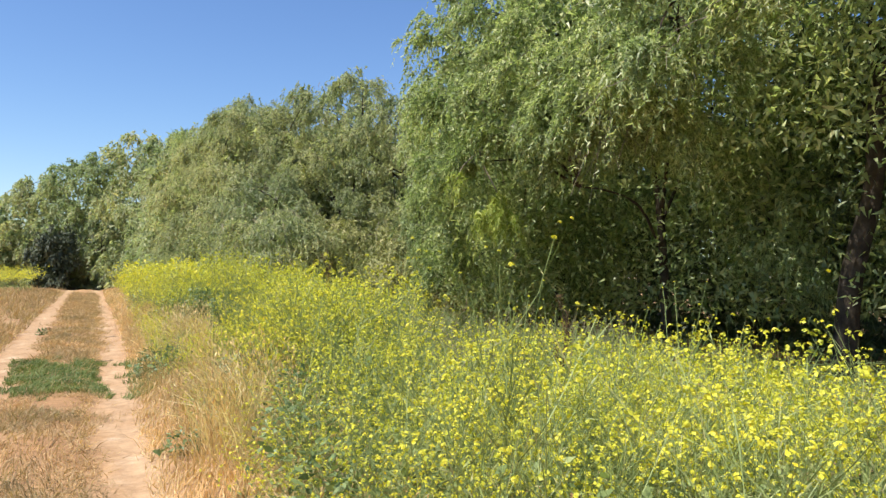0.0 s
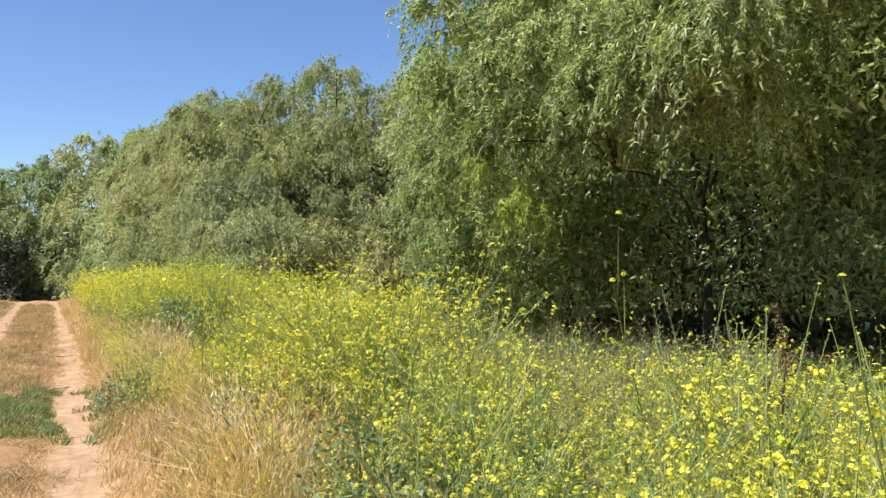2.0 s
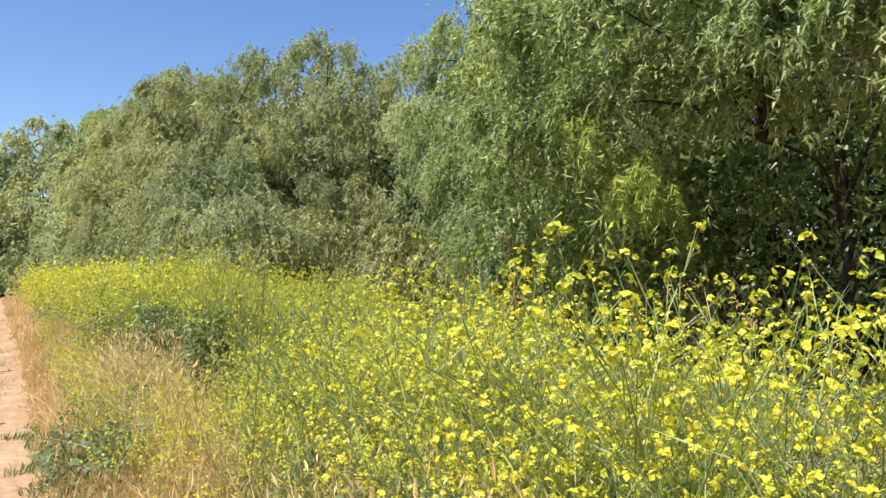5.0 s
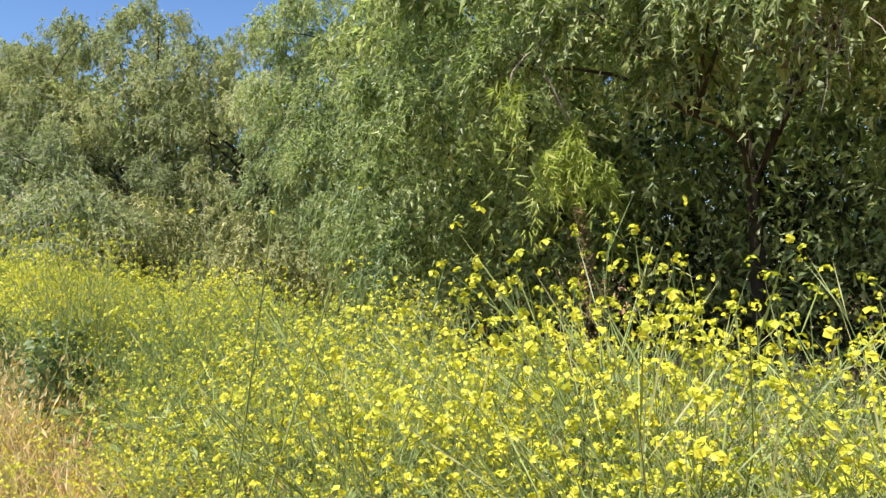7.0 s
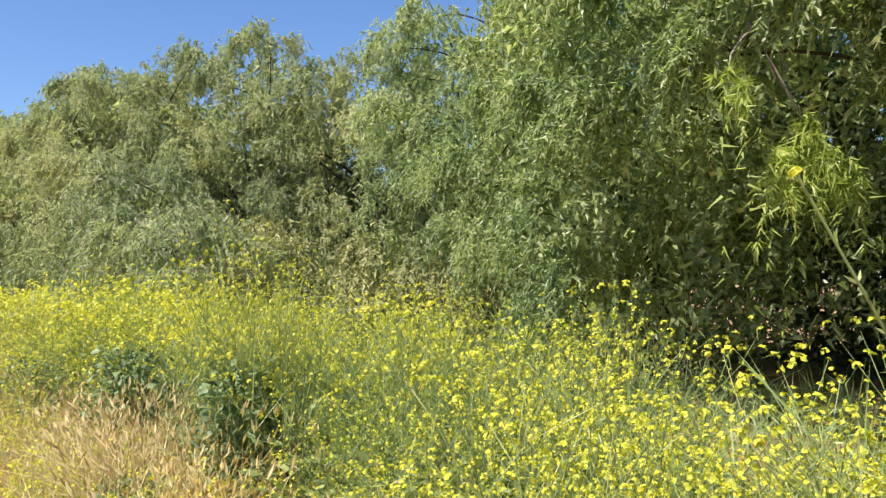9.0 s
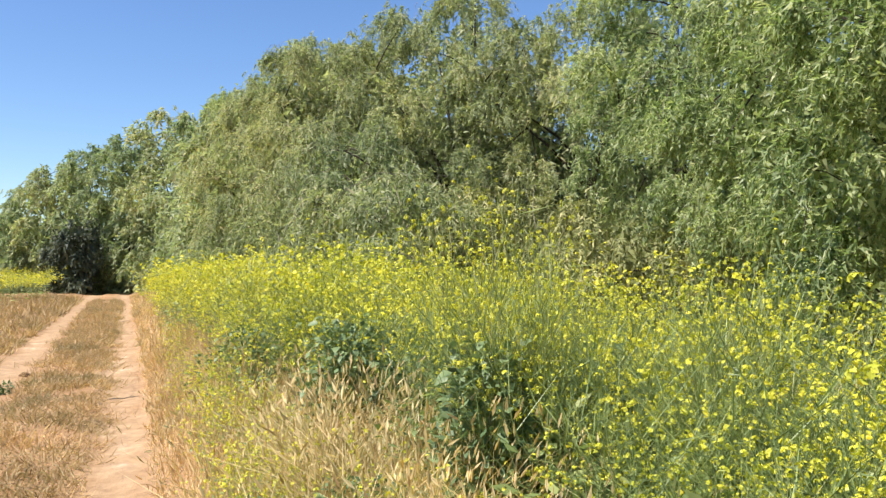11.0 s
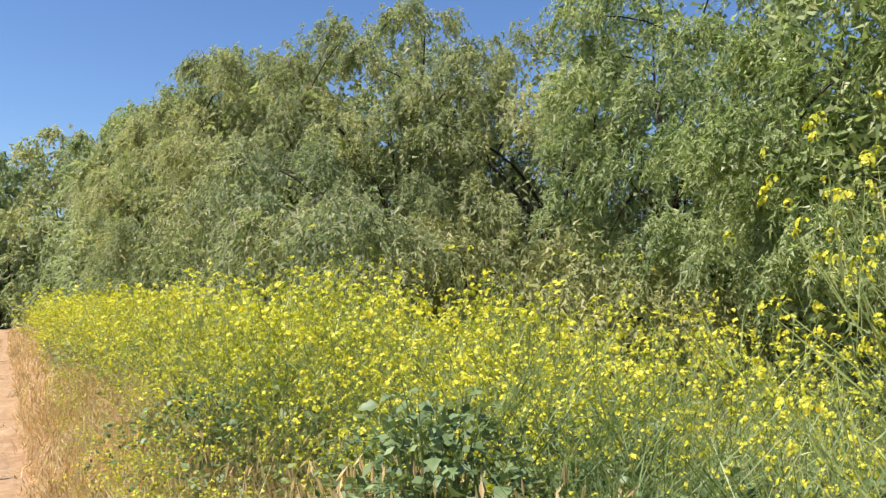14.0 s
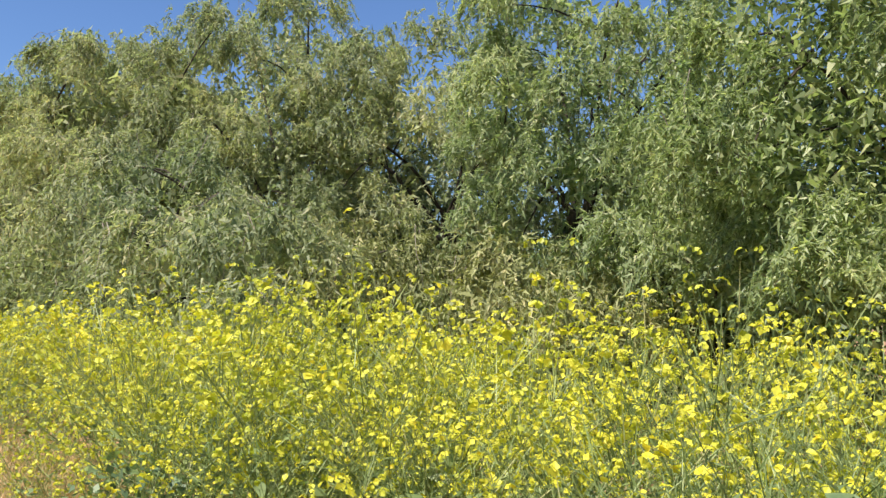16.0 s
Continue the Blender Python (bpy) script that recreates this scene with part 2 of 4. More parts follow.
# ---- the lie of the land ----
def track_shift(y):
    return 0.12 * np.tanh((np.asarray(y, float) - 13) / 4)


def terrain(x, y):
    """Height of the ground: two worn ruts, a low crown between, banks beside, and a fall beyond the crest."""
    x, y = np.asarray(x, float), np.asarray(y, float)
    s = track_shift(y)
    rut = np.exp(-(((x - 0.32 - s) / 0.30) ** 2) ** 2) + np.exp(-(((x + 1.22 - s * 0.5) / 0.42) ** 2) ** 2)
    z = -0.05 * rut
    z = z + 0.08 * (1 + np.tanh((x - 1.05) / 0.3)) + 0.04 * (1 - np.tanh((x + 2.0) / 0.3))
    z = z + 0.025 * np.sin(x * 2.1 + y * 0.7) * np.sin(y * 1.3 - x * 0.8) + 0.012 * np.sin(x * 7.3 + 1.1 * y) * np.sin(y * 5.1)
    fall = np.clip(y - 50, 0, 60)
    return z - 0.0006 * fall ** 2 + 0.00001 * fall ** 2.5


def sheet(name, xs, ys, lift, mat):
    gx, gy = np.meshgrid(xs, ys)
    gz = terrain(gx, gy) + lift
    far = np.maximum(np.abs(gx), np.abs(gy)) > 200
    gz = np.where(far, gz - 2.0, gz)
    v = np.stack([gx, gy, gz], -1).reshape(-1, 3)
    i = np.arange(v.shape[0]).reshape(gx.shape)
    f = np.stack([i[:-1, :-1], i[:-1, 1:], i[1:, 1:], i[1:, :-1]], -1).reshape(-1, 4)
    return mesh_np(name, v, [f], mat, True)


xs = np.concatenate([[-3000, -900, -300, -120, -60, -30, -18, -12], np.arange(-8, -3, 0.5), np.arange(-3, 2.5, 0.11), np.arange(2.5, 8, 0.5), [9, 12, 16, 22, 30, 60, 120, 300, 900, 3000]])
ys = np.concatenate([[-3000, -900, -300, -100, -40, -20], np.arange(-10, 30, 0.28), np.arange(30, 66, 0.8), [70, 75, 80, 90, 100, 115, 130, 160, 220, 400, 900, 3000]])
ground = tagged(new("ground", sheet("ground", xs, ys, 0.0, M_GROUND)), "dry reddish brown soil with dead grass litter", "ground", kind="structure")


def wheel_track(x_mid, half, follow, label):
    yy = np.arange(-10, 64, 0.15)
    across = np.linspace(-1, 1, 9)
    wob = np.array([noise.noise((y * 0.55, x_mid * 3, 0)) * 0.12 + noise.noise((y * 2.3, x_mid, 4)) * 0.09 for y in yy])
    wob2 = np.array([noise.noise((y * 0.5, x_mid * 3, 9)) * 0.12 + noise.noise((y * 2.1, x_mid, 14)) * 0.09 for y in yy])
    left = x_mid - half + wob + track_shift(yy) * follow
    right = x_mid + half + wob2 + track_shift(yy) * follow
    gx = left[:, None] + (across[None] + 1) / 2 * (right - left)[:, None]
    gy = np.repeat(yy[:, None], 9, 1)
    gz = terrain(gx, gy) + 0.012 * (1 - across[None] ** 8) - 0.004
    v = np.stack([gx, gy, gz], -1).reshape(-1, 3)
    i = np.arange(len(v)).reshape(gx.shape)
    f = np.stack([i[:-1, :-1], i[:-1, 1:], i[1:, 1:], i[1:, :-1]], -1).reshape(-1, 4)
    return tagged(new("road", mesh_np("road", v, [f], M_GROUND, True)), label, "dirt road", "wheel ruts of the track", "structure")


wheel_track(0.32, 0.2, 1.0, "pale dusty wheel rut of a farm track")
wheel_track(-1.22, 0.33, 0.5, "wide pale dusty wheel rut of a farm track")


# ---- trees ----
def limb_path(a, b, bow, k=7):
    a, b = np.asarray(a, float), np.asarray(b, float)
    s = np.linspace(0, 1, k)[:, None]
    p = a + (b - a) * s
    p = p + np.asarray(bow) * np.sin(np.pi * s) + np.cumsum(rng.normal(0, 0.035, (k, 3)), 0) * np.sin(np.pi * s)
    return p


def crown_lobes(centre, size, base_z, count, r0, dome, given=(), apart=0.66):
    """Rounded foliage masses that make up a crown, kept apart so that dark gaps stay between them."""
    top = size[2]
    at, rad = [np.array(q[:3]) for q in given], [q[3] for q in given]
    for k in range(count * 40):
        if len(at) >= count + len(given):
            break
        az, up = rng.uniform(0, 6.283), (1.0 if k == 0 else rng.random() ** 0.8)
        r = min(r0 * rng.uniform(0.65, 1.3) * (1.1 - 0.3 * up), 0.3 * (top - base_z))
        wide = math.sqrt(max(1 - (max(up - dome, 0) / (1.04 - dome)) ** 2, 0.02)) * (0.78 + 0.22 * min(up / 0.3, 1))
        out = wide * rng.uniform(0.3, 1.0) ** 0.5
        p = np.array([centre[0] + math.cos(az) * out * (size[0] - 0.7 * r), centre[1] + math.sin(az) * out * (size[1] - 0.7 * r),
                      base_z + 0.7 * r + up * (top - base_z - 1.55 * r)])
        if all(np.linalg.norm(p - q) > apart * (r + s) for q, s in zip(at, rad)):
            at.append(p)
            rad.append(r)
    return np.array(at), np.array(rad)


def tufts_of(at, rad, centre, dens):
    """Leafy tufts over the upper and outer shell of each lobe: places, the way each faces, sizes."""
    places, ways, sizes = [], [], []
    for p, r in zip(at, rad):
        k = max(8, round(dens * r * r * (0.5 if p[0] > centre[0] + 1.0 else 1.0)))
        out = unit(np.array([p[0] - centre[0], p[1] - centre[1], 0.01]))
        d = unit(rng.normal(size=(k * 2, 3)) + out * 0.85 + np.array([0, 0, 0.5]))
        d = d[d[:, 2] > -0.4][:k]
        places.append(p + d * (r * rng.uniform(0.8, 1.0, (len(d), 1))) * np.array([1, 1, 0.8]))
        ways.append(d)
        sizes.append(np.full(len(d), 0.16 + 0.1 * r) * rng.uniform(0.7, 1.3, len(d)))
    return np.concatenate(places), np.concatenate(ways), np.concatenate(sizes)


def sprays_of(places, ways, sizes, per, leaves, reach, leaf_len, leaf_wid, hang, floor_z, weep=0.12):
    """Drooping leafy branchlets: returns leaf slips and the branchlets' own paths."""
    n = len(places) * per
    c, w, r = np.repeat(places, per, 0), np.repeat(ways, per, 0), np.repeat(sizes, per)[:, None]
    start = c + rng.normal(0, 0.55, (n, 3)) * r
    long = np.where(rng.random((n, 1)) < weep, 2.1, 1.0)
    L = reach * rng.uniform(0.55, 1.25, (n, 1)) * long
    fwd = unit(w * np.array([1, 1, 0.55]) + rng.normal(0, 0.42, (n, 3)))
    s = rng.uniform(0.05, 1.0, (n, leaves, 1))
    bend = hang * rng.uniform(0.6, 1.4, (n, 1)) * np.where(long > 1, 1.35, 1.0)
    p = start[:, None] + fwd[:, None] * (s * L[:, None] * 0.7) - np.array([0, 0, 1.0]) * (s ** 2 * (L * bend)[:, None])
    tang = unit(fwd[:, None] * 0.7 - np.array([0, 0, 1.0]) * (2 * s * bend[:, None]))
    way = unit(tang * 0.65 + rng.normal(0, 0.62, (n, leaves, 3)) - np.array([0, 0, 0.3]))
    base = p.reshape(-1, 3)
    keep = base[:, 2] > floor_z + 0.1
    m = keep.sum()
    v, f = slips(base[keep], way.reshape(-1, 3)[keep], leaf_len * rng.uniform(0.6, 1.25, m), leaf_wid * rng.uniform(0.7, 1.2, m), np.repeat(w + np.array([0, 0, 0.3]), leaves, 0)[keep])
    sv = np.linspace(0, 1, 4)[None, :, None]
    twig = start[:, None] + fwd[:, None] * (sv * L[:, None] * 0.7) - np.array([0, 0, 1.0]) * (sv ** 2 * (L * bend)[:, None])
    return (v, f), twig


def tree(name, label, foot, centre, size, base_z, count, dens, per, leaves, leaf_len, leaf_wid, leaf_mat, seed, trunk_r=0.16, fork=0.28, lobes=(), reach=0.45,
         hang=0.75, lobe_r=0.9, group="trees beside the track", limbs=7, twigs=0.05, dead=0, keep=None, hollow=None, dome=0.5, inner=60, weep=0.12, arms=(), core=0, apart=0.66, face=None):
    """foot (x, y), crown centre (x, y), size (rx, ry, top height); count lobes of about lobe_r, dens tufts a square metre of lobe."""
    global rng
    rng = np.random.default_rng(seed)
    fx, fy = foot
    gz = float(terrain(fx, fy))
    top = size[2]
    root = tagged(new(name), label, "tree" if "tree" in name else "shrub", group)
    root.location = (fx, fy, gz)
    away = np.array([fx, fy, gz])
    at, rad = crown_lobes(centre, size, base_z, count, lobe_r, dome, lobes, apart)
    given = np.arange(len(at)) < len(lobes)
    ok = np.ones(len(at), bool)
    if keep:
        ok &= (at[:, 1] > keep[0]) & (at[:, 1] < keep[1])
    if hollow:
        (x0, x1), (y0, y1), (z0, z1) = hollow
        ok &= ~((at[:, 0] > x0) & (at[:, 0] < x1) & (at[:, 1] > y0) & (at[:, 1] < y1) & (at[:, 2] > z0) & (at[:, 2] < z1))
    if face:
        ok &= at[:, 0] - 0.6 * rad > face[0] + 0.55 * (at[:, 2] - face[1])
    at, rad = at[ok | given], rad[ok | given]
    c, ways, sizes = tufts_of(at, rad, centre, dens)
    (v, f), twig = sprays_of(c, ways, sizes, per, leaves, reach, leaf_len, leaf_wid, hang, gz, weep)
    # older leaves deep inside each lobe
    k = np.maximum(4, np.round(inner * rad ** 2)).astype(int)
    own = np.repeat(np.arange(len(at)), k)
    deep = at[own] + unit(rng.normal(size=(len(own), 3))) * (rad[own] * rng.uniform(0.1, 0.68, len(own)))[:, None] * np.array([1, 1, 0.78])
    # and through the heart of the crown
    ia, iu = rng.uniform(0, 6.283, core), rng.random(core)
    iw = np.sqrt(np.clip(1 - (np.clip(iu - dome, 0, 1) / (1.03 - dome)) ** 2, 0.03, 1)) * 0.74 * rng.random(core) ** 0.5
    heart = np.stack([centre[0] + np.cos(ia) * iw * size[0], centre[1] + np.sin(ia) * iw * size[1], base_z + iu * (top - base_z) * 0.86], 1)
    if hollow:
        heart = heart[~((heart[:, 0] > x0) & (heart[:, 0] < x1) & (heart[:, 1] > y0) & (heart[:, 1] < y1) & (heart[:, 2] > z0) & (heart[:, 2] < z1))]
    deep = np.vstack([deep, heart])
    deep[:, 2] = np.maximum(deep[:, 2], gz + 0.15)
    dl = leaf_len * rng.uniform(1.3, 1.9, len(deep))
    dl[:len(own)] *= np.clip(rad[own], 0.45, 1.0)[:len(dl)]
    v, fs = stack([(v, f), slips(deep, rng.normal(0, 1, (len(deep), 3)) - np.array([0, 0, 0.6]), dl, dl * 0.42)])
    f = fs[0]
    # trunk and limbs
    fz = gz + (top - gz) * fork
    mid = np.array([fx + (centre[0] - fx) * 0.35, fy + (centre[1] - fy) * 0.35, fz])
    path = limb_path((fx, fy, gz - 0.1), mid, (0.1 * rng.normal(), 0.1 * rng.normal(), 0), 9)
    rad_t = np.linspace(1.25, 0.78, 9) * trunk_r
    rad_t[0] *= 1.3
    tv, tf = tubes(path[None], rad_t[None], 10)
    piece("trunk", mesh_np("trunk", tv - away, [tf], M_BARK, True), root, "dark fissured bark")
    high = np.flatnonzero(at[:, 2] > fz + 0.2 * (top - fz))
    high = high if len(high) else np.array([int(np.argmax(at[:, 2]))])
    ends = []
    for a, goal in [(path[rng.integers(6, 9)], at[k]) for k in rng.choice(high, min(limbs, len(high)), replace=False)] + [(path[5], np.array(q, float)) for q in arms]:
        p = limb_path(a, goal, (0, 0, 0.1 * np.linalg.norm(goal - a)), 8)
        lr = trunk_r * rng.uniform(0.25, 0.42)
        lv, lf = tubes(p[None], np.linspace(lr, 0.015, 8)[None], 6)
        piece("limb", mesh_np("limb", lv - away, [lf], M_BARK, True), root)
        ends.append(p)
    # boughs from the limbs to the lobes and on to their tufts, and a share of the branchlets
    allp = np.concatenate([p[2:] for p in ends])
    near = np.array([allp[np.argmin(((allp - q) ** 2).sum(1))] for q in at])
    reachable = np.linalg.norm(near - at, axis=1) < 2.2
    s = np.linspace(0, 1, 5)[None, :, None]
    bough = near[:, None] + (at - near)[:, None] * s + np.array([0, 0, 0.18]) * np.sin(np.pi * s)
    hub = np.array([int(np.argmin(((at - q) ** 2).sum(1))) for q in c])
    rib = at[hub][:, None] + (c - at[hub])[:, None] * s + np.array([0, 0, 0.06]) * np.sin(np.pi * s)
    rib = rib[rng.random(len(rib)) < 0.5]
    some = rng.random(len(twig)) < twigs
    jv, jf = stack([tubes(bough[reachable], np.repeat(np.linspace(0.024, 0.01, 5)[None], reachable.sum(), 0), 4), tubes(rib[:, ::2], np.repeat(np.array([[0.009, 0.006, 0.004]]), len(rib), 0), 3),
                    tubes(twig[some], np.repeat(np.linspace(0.006, 0.0025, 4)[None], some.sum(), 0), 3)])
    piece("branchwork", mesh_np("branchwork", jv - away, jf, M_BARK), root)
    if dead:
        k = rng.integers(0, len(c), dead)
        st = c[k] + rng.normal(0, 0.2, (dead, 3))
        go = unit(rng.normal(0, 1, (dead, 3)) + np.array([-0.5, -0.2, -0.5]))
        dp = st[:, None] + go[:, None] * s * rng.uniform(0.3, 0.9, (dead, 1, 1)) + np.array([0, 0, -0.35]) * s ** 2 + rng.normal(0, 0.03, (dead, 5, 3))
        dv, df = tubes(dp, np.repeat(np.linspace(0.007, 0.002, 5)[None], dead, 0), 3)
        piece("dead_brush", mesh_np("dead_brush", dv - away, [df], M_TWIG), root, "bare greyish brown dead twigs")
    piece("crown", mesh_np("crown", v - away, [f], leaf_mat), root)
    return root


NEAR = dict(dens=14.0, per=18, leaves=27, leaf_len=0.092, leaf_wid=0.027, leaf_mat=M_LEAF_NEAR, reach=0.29, hang=0.95, dome=0.62, inner=420, core=24000, lobe_r=0.8, weep=0.1, apart=0.8)
tree("tree", "large willowy tree with drooping narrow green leaves", (9.3, 12.05), (8.9, 11.9), (3.5, 4.3, 10.4), 0.9, 46, seed=11, trunk_r=0.08, fork=0.3, hollow=((5, 8.6), (7.5, 13.6), (0, 3.0)), face=(5.6, 3.6),
     lobes=[(6.3, 14.0, 2.9, 0.75), (5.95, 13.2, 4.5, 0.85), (6.4, 12.3, 4.9, 0.8), (6.6, 15.0, 2.2, 0.9), (7.0, 15.6, 4.5, 1.0), (6.4, 14.4, 5.7, 1.0), (6.9, 13.5, 7.0, 1.1), (6.6, 14.7, 3.6, 0.8),
            (6.5, 14.6, 1.2, 0.75), (6.1, 11.6, 3.7, 0.55), (6.7, 11.2, 3.75, 0.5), (7.2, 10.8, 4.6, 0.8), (6.9, 9.6, 4.3, 0.7), (7.9, 10.0, 5.2, 0.9), (7.0, 8.4, 4.3, 0.7), (7.6, 12.3, 6.0, 1.0),
            (6.2, 10.2, 3.8, 0.4), (6.5, 12.6, 5.9, 0.8), (7.3, 9.4, 3.5, 0.35), (6.0, 12.4, 3.4, 0.45), (6.5, 10.4, 4.5, 0.6), (6.3, 9.2, 4.4, 0.55), (6.7, 8.9, 5.3, 0.7), (6.2, 11.1, 4.5, 0.55), (6.6, 11.7, 5.4, 0.65), (5.9, 12.1, 4.3, 0.45), (6.4, 8.0, 4.9, 0.55), (7.4, 9.6, 6.0, 0.75), (6.2, 10.6, 3.55, 0.45), (6.6, 9.9, 3.7, 0.5), (6.2, 9.3, 3.85, 0.45), (6.8, 11.3, 3.35, 0.4), (6.6, 8.7, 3.7, 0.5), (7.3, 9.1, 3.5, 0.45), (6.1, 8.2, 4.0, 0.45)], dead=50, limbs=4, arms=[(7.2, 11.4, 2.95)], **NEAR)
tree("tree", "willowy tree with bright drooping foliage lobes", (10.2, 17.3), (9.9, 17.2), (2.9, 3.0, 8.9), 0.6, 34, seed=12, trunk_r=0.12, face=(6.9, 3.2),
     lobes=[(7.8, 18.2, 3.1, 0.8), (7.6, 17.2, 2.0, 0.75), (7.9, 19.0, 3.5, 0.7), (8.8, 17.4, 5.7, 0.9), (7.8, 16.3, 3.4, 0.8), (9.0, 16.4, 6.8, 0.95), (7.4, 15.9, 1.7, 0.7), (9.2, 18.8, 6.6, 0.9)], dead=40, **NEAR)
tree("tree", "willowy tree with a dark shaded crown and thick trunk", (9.6, 8.4), (9.9, 7.2), (3.4, 3.8, 9.8), 1.0, 34, seed=13, trunk_r=0.14, fork=0.4, hollow=((5, 9.2), (5, 12), (0, 3.2)), face=(6.2, 4.2),
     lobes=[(8.0, 8.6, 5.2, 1.0), (7.6, 7.6, 4.8, 0.8), (6.9, 7.0, 4.6, 0.7), (7.0, 6.0, 5.0, 0.9), (7.9, 6.6, 5.7, 0.9), (8.6, 7.4, 6.4, 1.0)], dead=30, keep=(5.2, 12), **dict(NEAR, per=13))
MID = dict(dens=11.0, per=16, leaves=20, leaf_len=0.125, leaf_wid=0.031, reach=0.36, hang=0.95, inner=220, lobe_r=0.95, weep=0.16, core=2500, apart=0.74)
tree("tree", "grey-olive tree with an airy ragged crown", (8.9, 30.0), (9.1, 30.8), (3.5, 3.3, 9.15), 1.2, 34, leaf_mat=M_LEAF_OLIVE, seed=21, trunk_r=0.15, fork=0.42, dead=40, **MID)
tree("tree", "olive green tree with a dense rounded crown", (6.4, 35.2), (6.3, 35.2), (2.8, 2.9, 8.8), 0.6, 34, leaf_mat=M_LEAF_OLIVE, seed=22, **MID)
tree("tree", "grey-olive tree with a forked trunk", (11.9, 27.9), (11.3, 28.2), (3.0, 3.1, 8.1), 1.2, 28, leaf_mat=M_LEAF_OLIVE, seed=23, fork=0.45, dome=0.6, dead=30, **MID)
tree("tree", "green tree with a tall thin crown", (11.5, 24.2), (11.6, 23.8), (2.6, 2.7, 8.3), 1.0, 28, leaf_mat=M_LEAF_GREEN, seed=24, fork=0.4, dome=0.62, **MID)
tree("tree", "olive tree with drooping branches over the flowers", (5.9, 32.0), (5.8, 32.2), (2.5, 2.6, 7.9), 0.4, 30, leaf_mat=M_LEAF_OLIVE, seed=25, dead=70, **MID)
tree("tree", "olive green tree with drooping branches", (4.9, 36.8), (4.6, 37.0), (2.3, 2.5, 7.2), 0.4, 24, leaf_mat=M_LEAF_OLIVE, seed=26, **MID)
tree("tree", "mid-green tree in the tree line", (5.9, 40.0), (5.6, 40.0), (2.8, 2.8, 8.5), 0.6, 26, leaf_mat=M_LEAF_GREEN, seed=27, **MID)
LOW = dict(dens=12.0, per=12, inner=240, core=1500, leaves=18, leaf_len=0.13, leaf_wid=0.036, reach=0.5, hang=1.0, lobe_r=0.75, limbs=5, trunk_r=0.07, fork=0.2, weep=0.25, group="shrubs under the trees")
tree("shrub", "drooping olive shrub hanging over the mustard", (5.5, 28.6), (5.2, 28.6), (2.3, 2.6, 4.9), 0.1, 24, leaf_mat=M_LEAF_OLIVE, seed=31, dead=150, **LOW)
tree("shrub", "rounded olive shrub with brownish tips", (5.1, 24.8), (5.0, 24.7), (1.9, 2.0, 3.45), 0.1, 17, leaf_mat=M_LEAF_OLIVE, seed=32, dead=90, **LOW)
tree("shrub", "thin brownish scrub under the trees", (8.4, 25.6), (8.2, 25.6), (2.4, 1.9, 3.3), 0.1, 16, leaf_mat=M_LEAF_SCRUB, seed=33, dead=120, **LOW)
tree("shrub", "low brownish scrub beside the tall mustard", (8.6, 22.0), (8.5, 22.0), (2.1, 1.7, 2.6), 0.1, 13, leaf_mat=M_LEAF_SCRUB, seed=34, dead=40, **LOW)
tree("shrub", "low drooping olive shrub", (3.9, 40.5), (3.9, 40.5), (1.4, 2.2, 3.3), 0.1, 9, leaf_mat=M_LEAF_OLIVE, seed=35, **LOW)
tree("shrub", "dense dark scrub below the willowy trees", (10.6, 20.6), (10.6, 20.6), (1.8, 2.0, 3.8), 0.1, 13, leaf_mat=M_LEAF_GREEN, seed=36, **LOW)
FAR = dict(dens=5.0, per=7, inner=36, core=800, leaves=8, leaf_len=0.28, leaf_wid=0.11, reach=0.6, hang=0.8, lobe_r=1.1, limbs=4, twigs=0.0)
far_spots = [(5.4, 44.5, 2.8, 9.0), (5.6, 50.0, 3.0, 9.6), (4.9, 56.0, 3.2, 10.0), (2.9, 61.0, 2.8, 10.7), (0.9, 65.0, 2.8, 10.0), (-1.3, 67.5, 2.7, 9.4), (-3.7, 70.0, 2.7, 8.4), (-6.2, 72.5, 2.6, 6.9),
             (-9.0, 76.0, 2.9, 6.0), (-13.0, 80.0, 3.2, 6.0), (-17.5, 84.0, 3.6, 6.2), (-22.0, 88.0, 4.0, 6.6), (11.0, 36.0, 3.2, 8.6), (10.5, 43.0, 3.4, 9.4), (9.6, 52.0, 3.6, 10.8), (-28.0, 90.0, 4.5, 7.0)]
for k, (x, y, r, h) in enumerate(far_spots):
    tree("tree", "distant green tree in the tree line", (x, y), (x, y), (r, r, h), float(terrain(x, y)) - 0.2, 26, leaf_mat=M_LEAF_HAZED if k % 3 else M_LEAF_OLIVE, seed=40 + k, group="far trees along the track", **FAR)
# shrubs 2 and 3 are added, dark-coloured, in place of a shaded tree gap
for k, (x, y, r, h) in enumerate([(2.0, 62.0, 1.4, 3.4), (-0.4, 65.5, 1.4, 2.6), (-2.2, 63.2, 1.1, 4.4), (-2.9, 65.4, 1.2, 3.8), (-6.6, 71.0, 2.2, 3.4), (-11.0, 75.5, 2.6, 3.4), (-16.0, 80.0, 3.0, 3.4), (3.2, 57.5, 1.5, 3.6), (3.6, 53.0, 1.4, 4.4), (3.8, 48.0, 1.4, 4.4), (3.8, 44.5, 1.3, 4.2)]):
    tree("shrub", "distant dark shrub closing the end of the track", (x, y), (x, y), (r, r, h), float(terrain(x, y)) - 0.3, 10, leaf_mat=M_LEAF_GAP_SHADE if k in (2, 3) else M_LEAF_HAZED, seed=80 + k, group="far shrubs at the track's end", **dict(FAR, lobe_r=0.8))
# back row, its leaf colour darkened for the shade under the front crowns
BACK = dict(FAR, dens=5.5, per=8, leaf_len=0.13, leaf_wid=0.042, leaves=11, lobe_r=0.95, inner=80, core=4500)
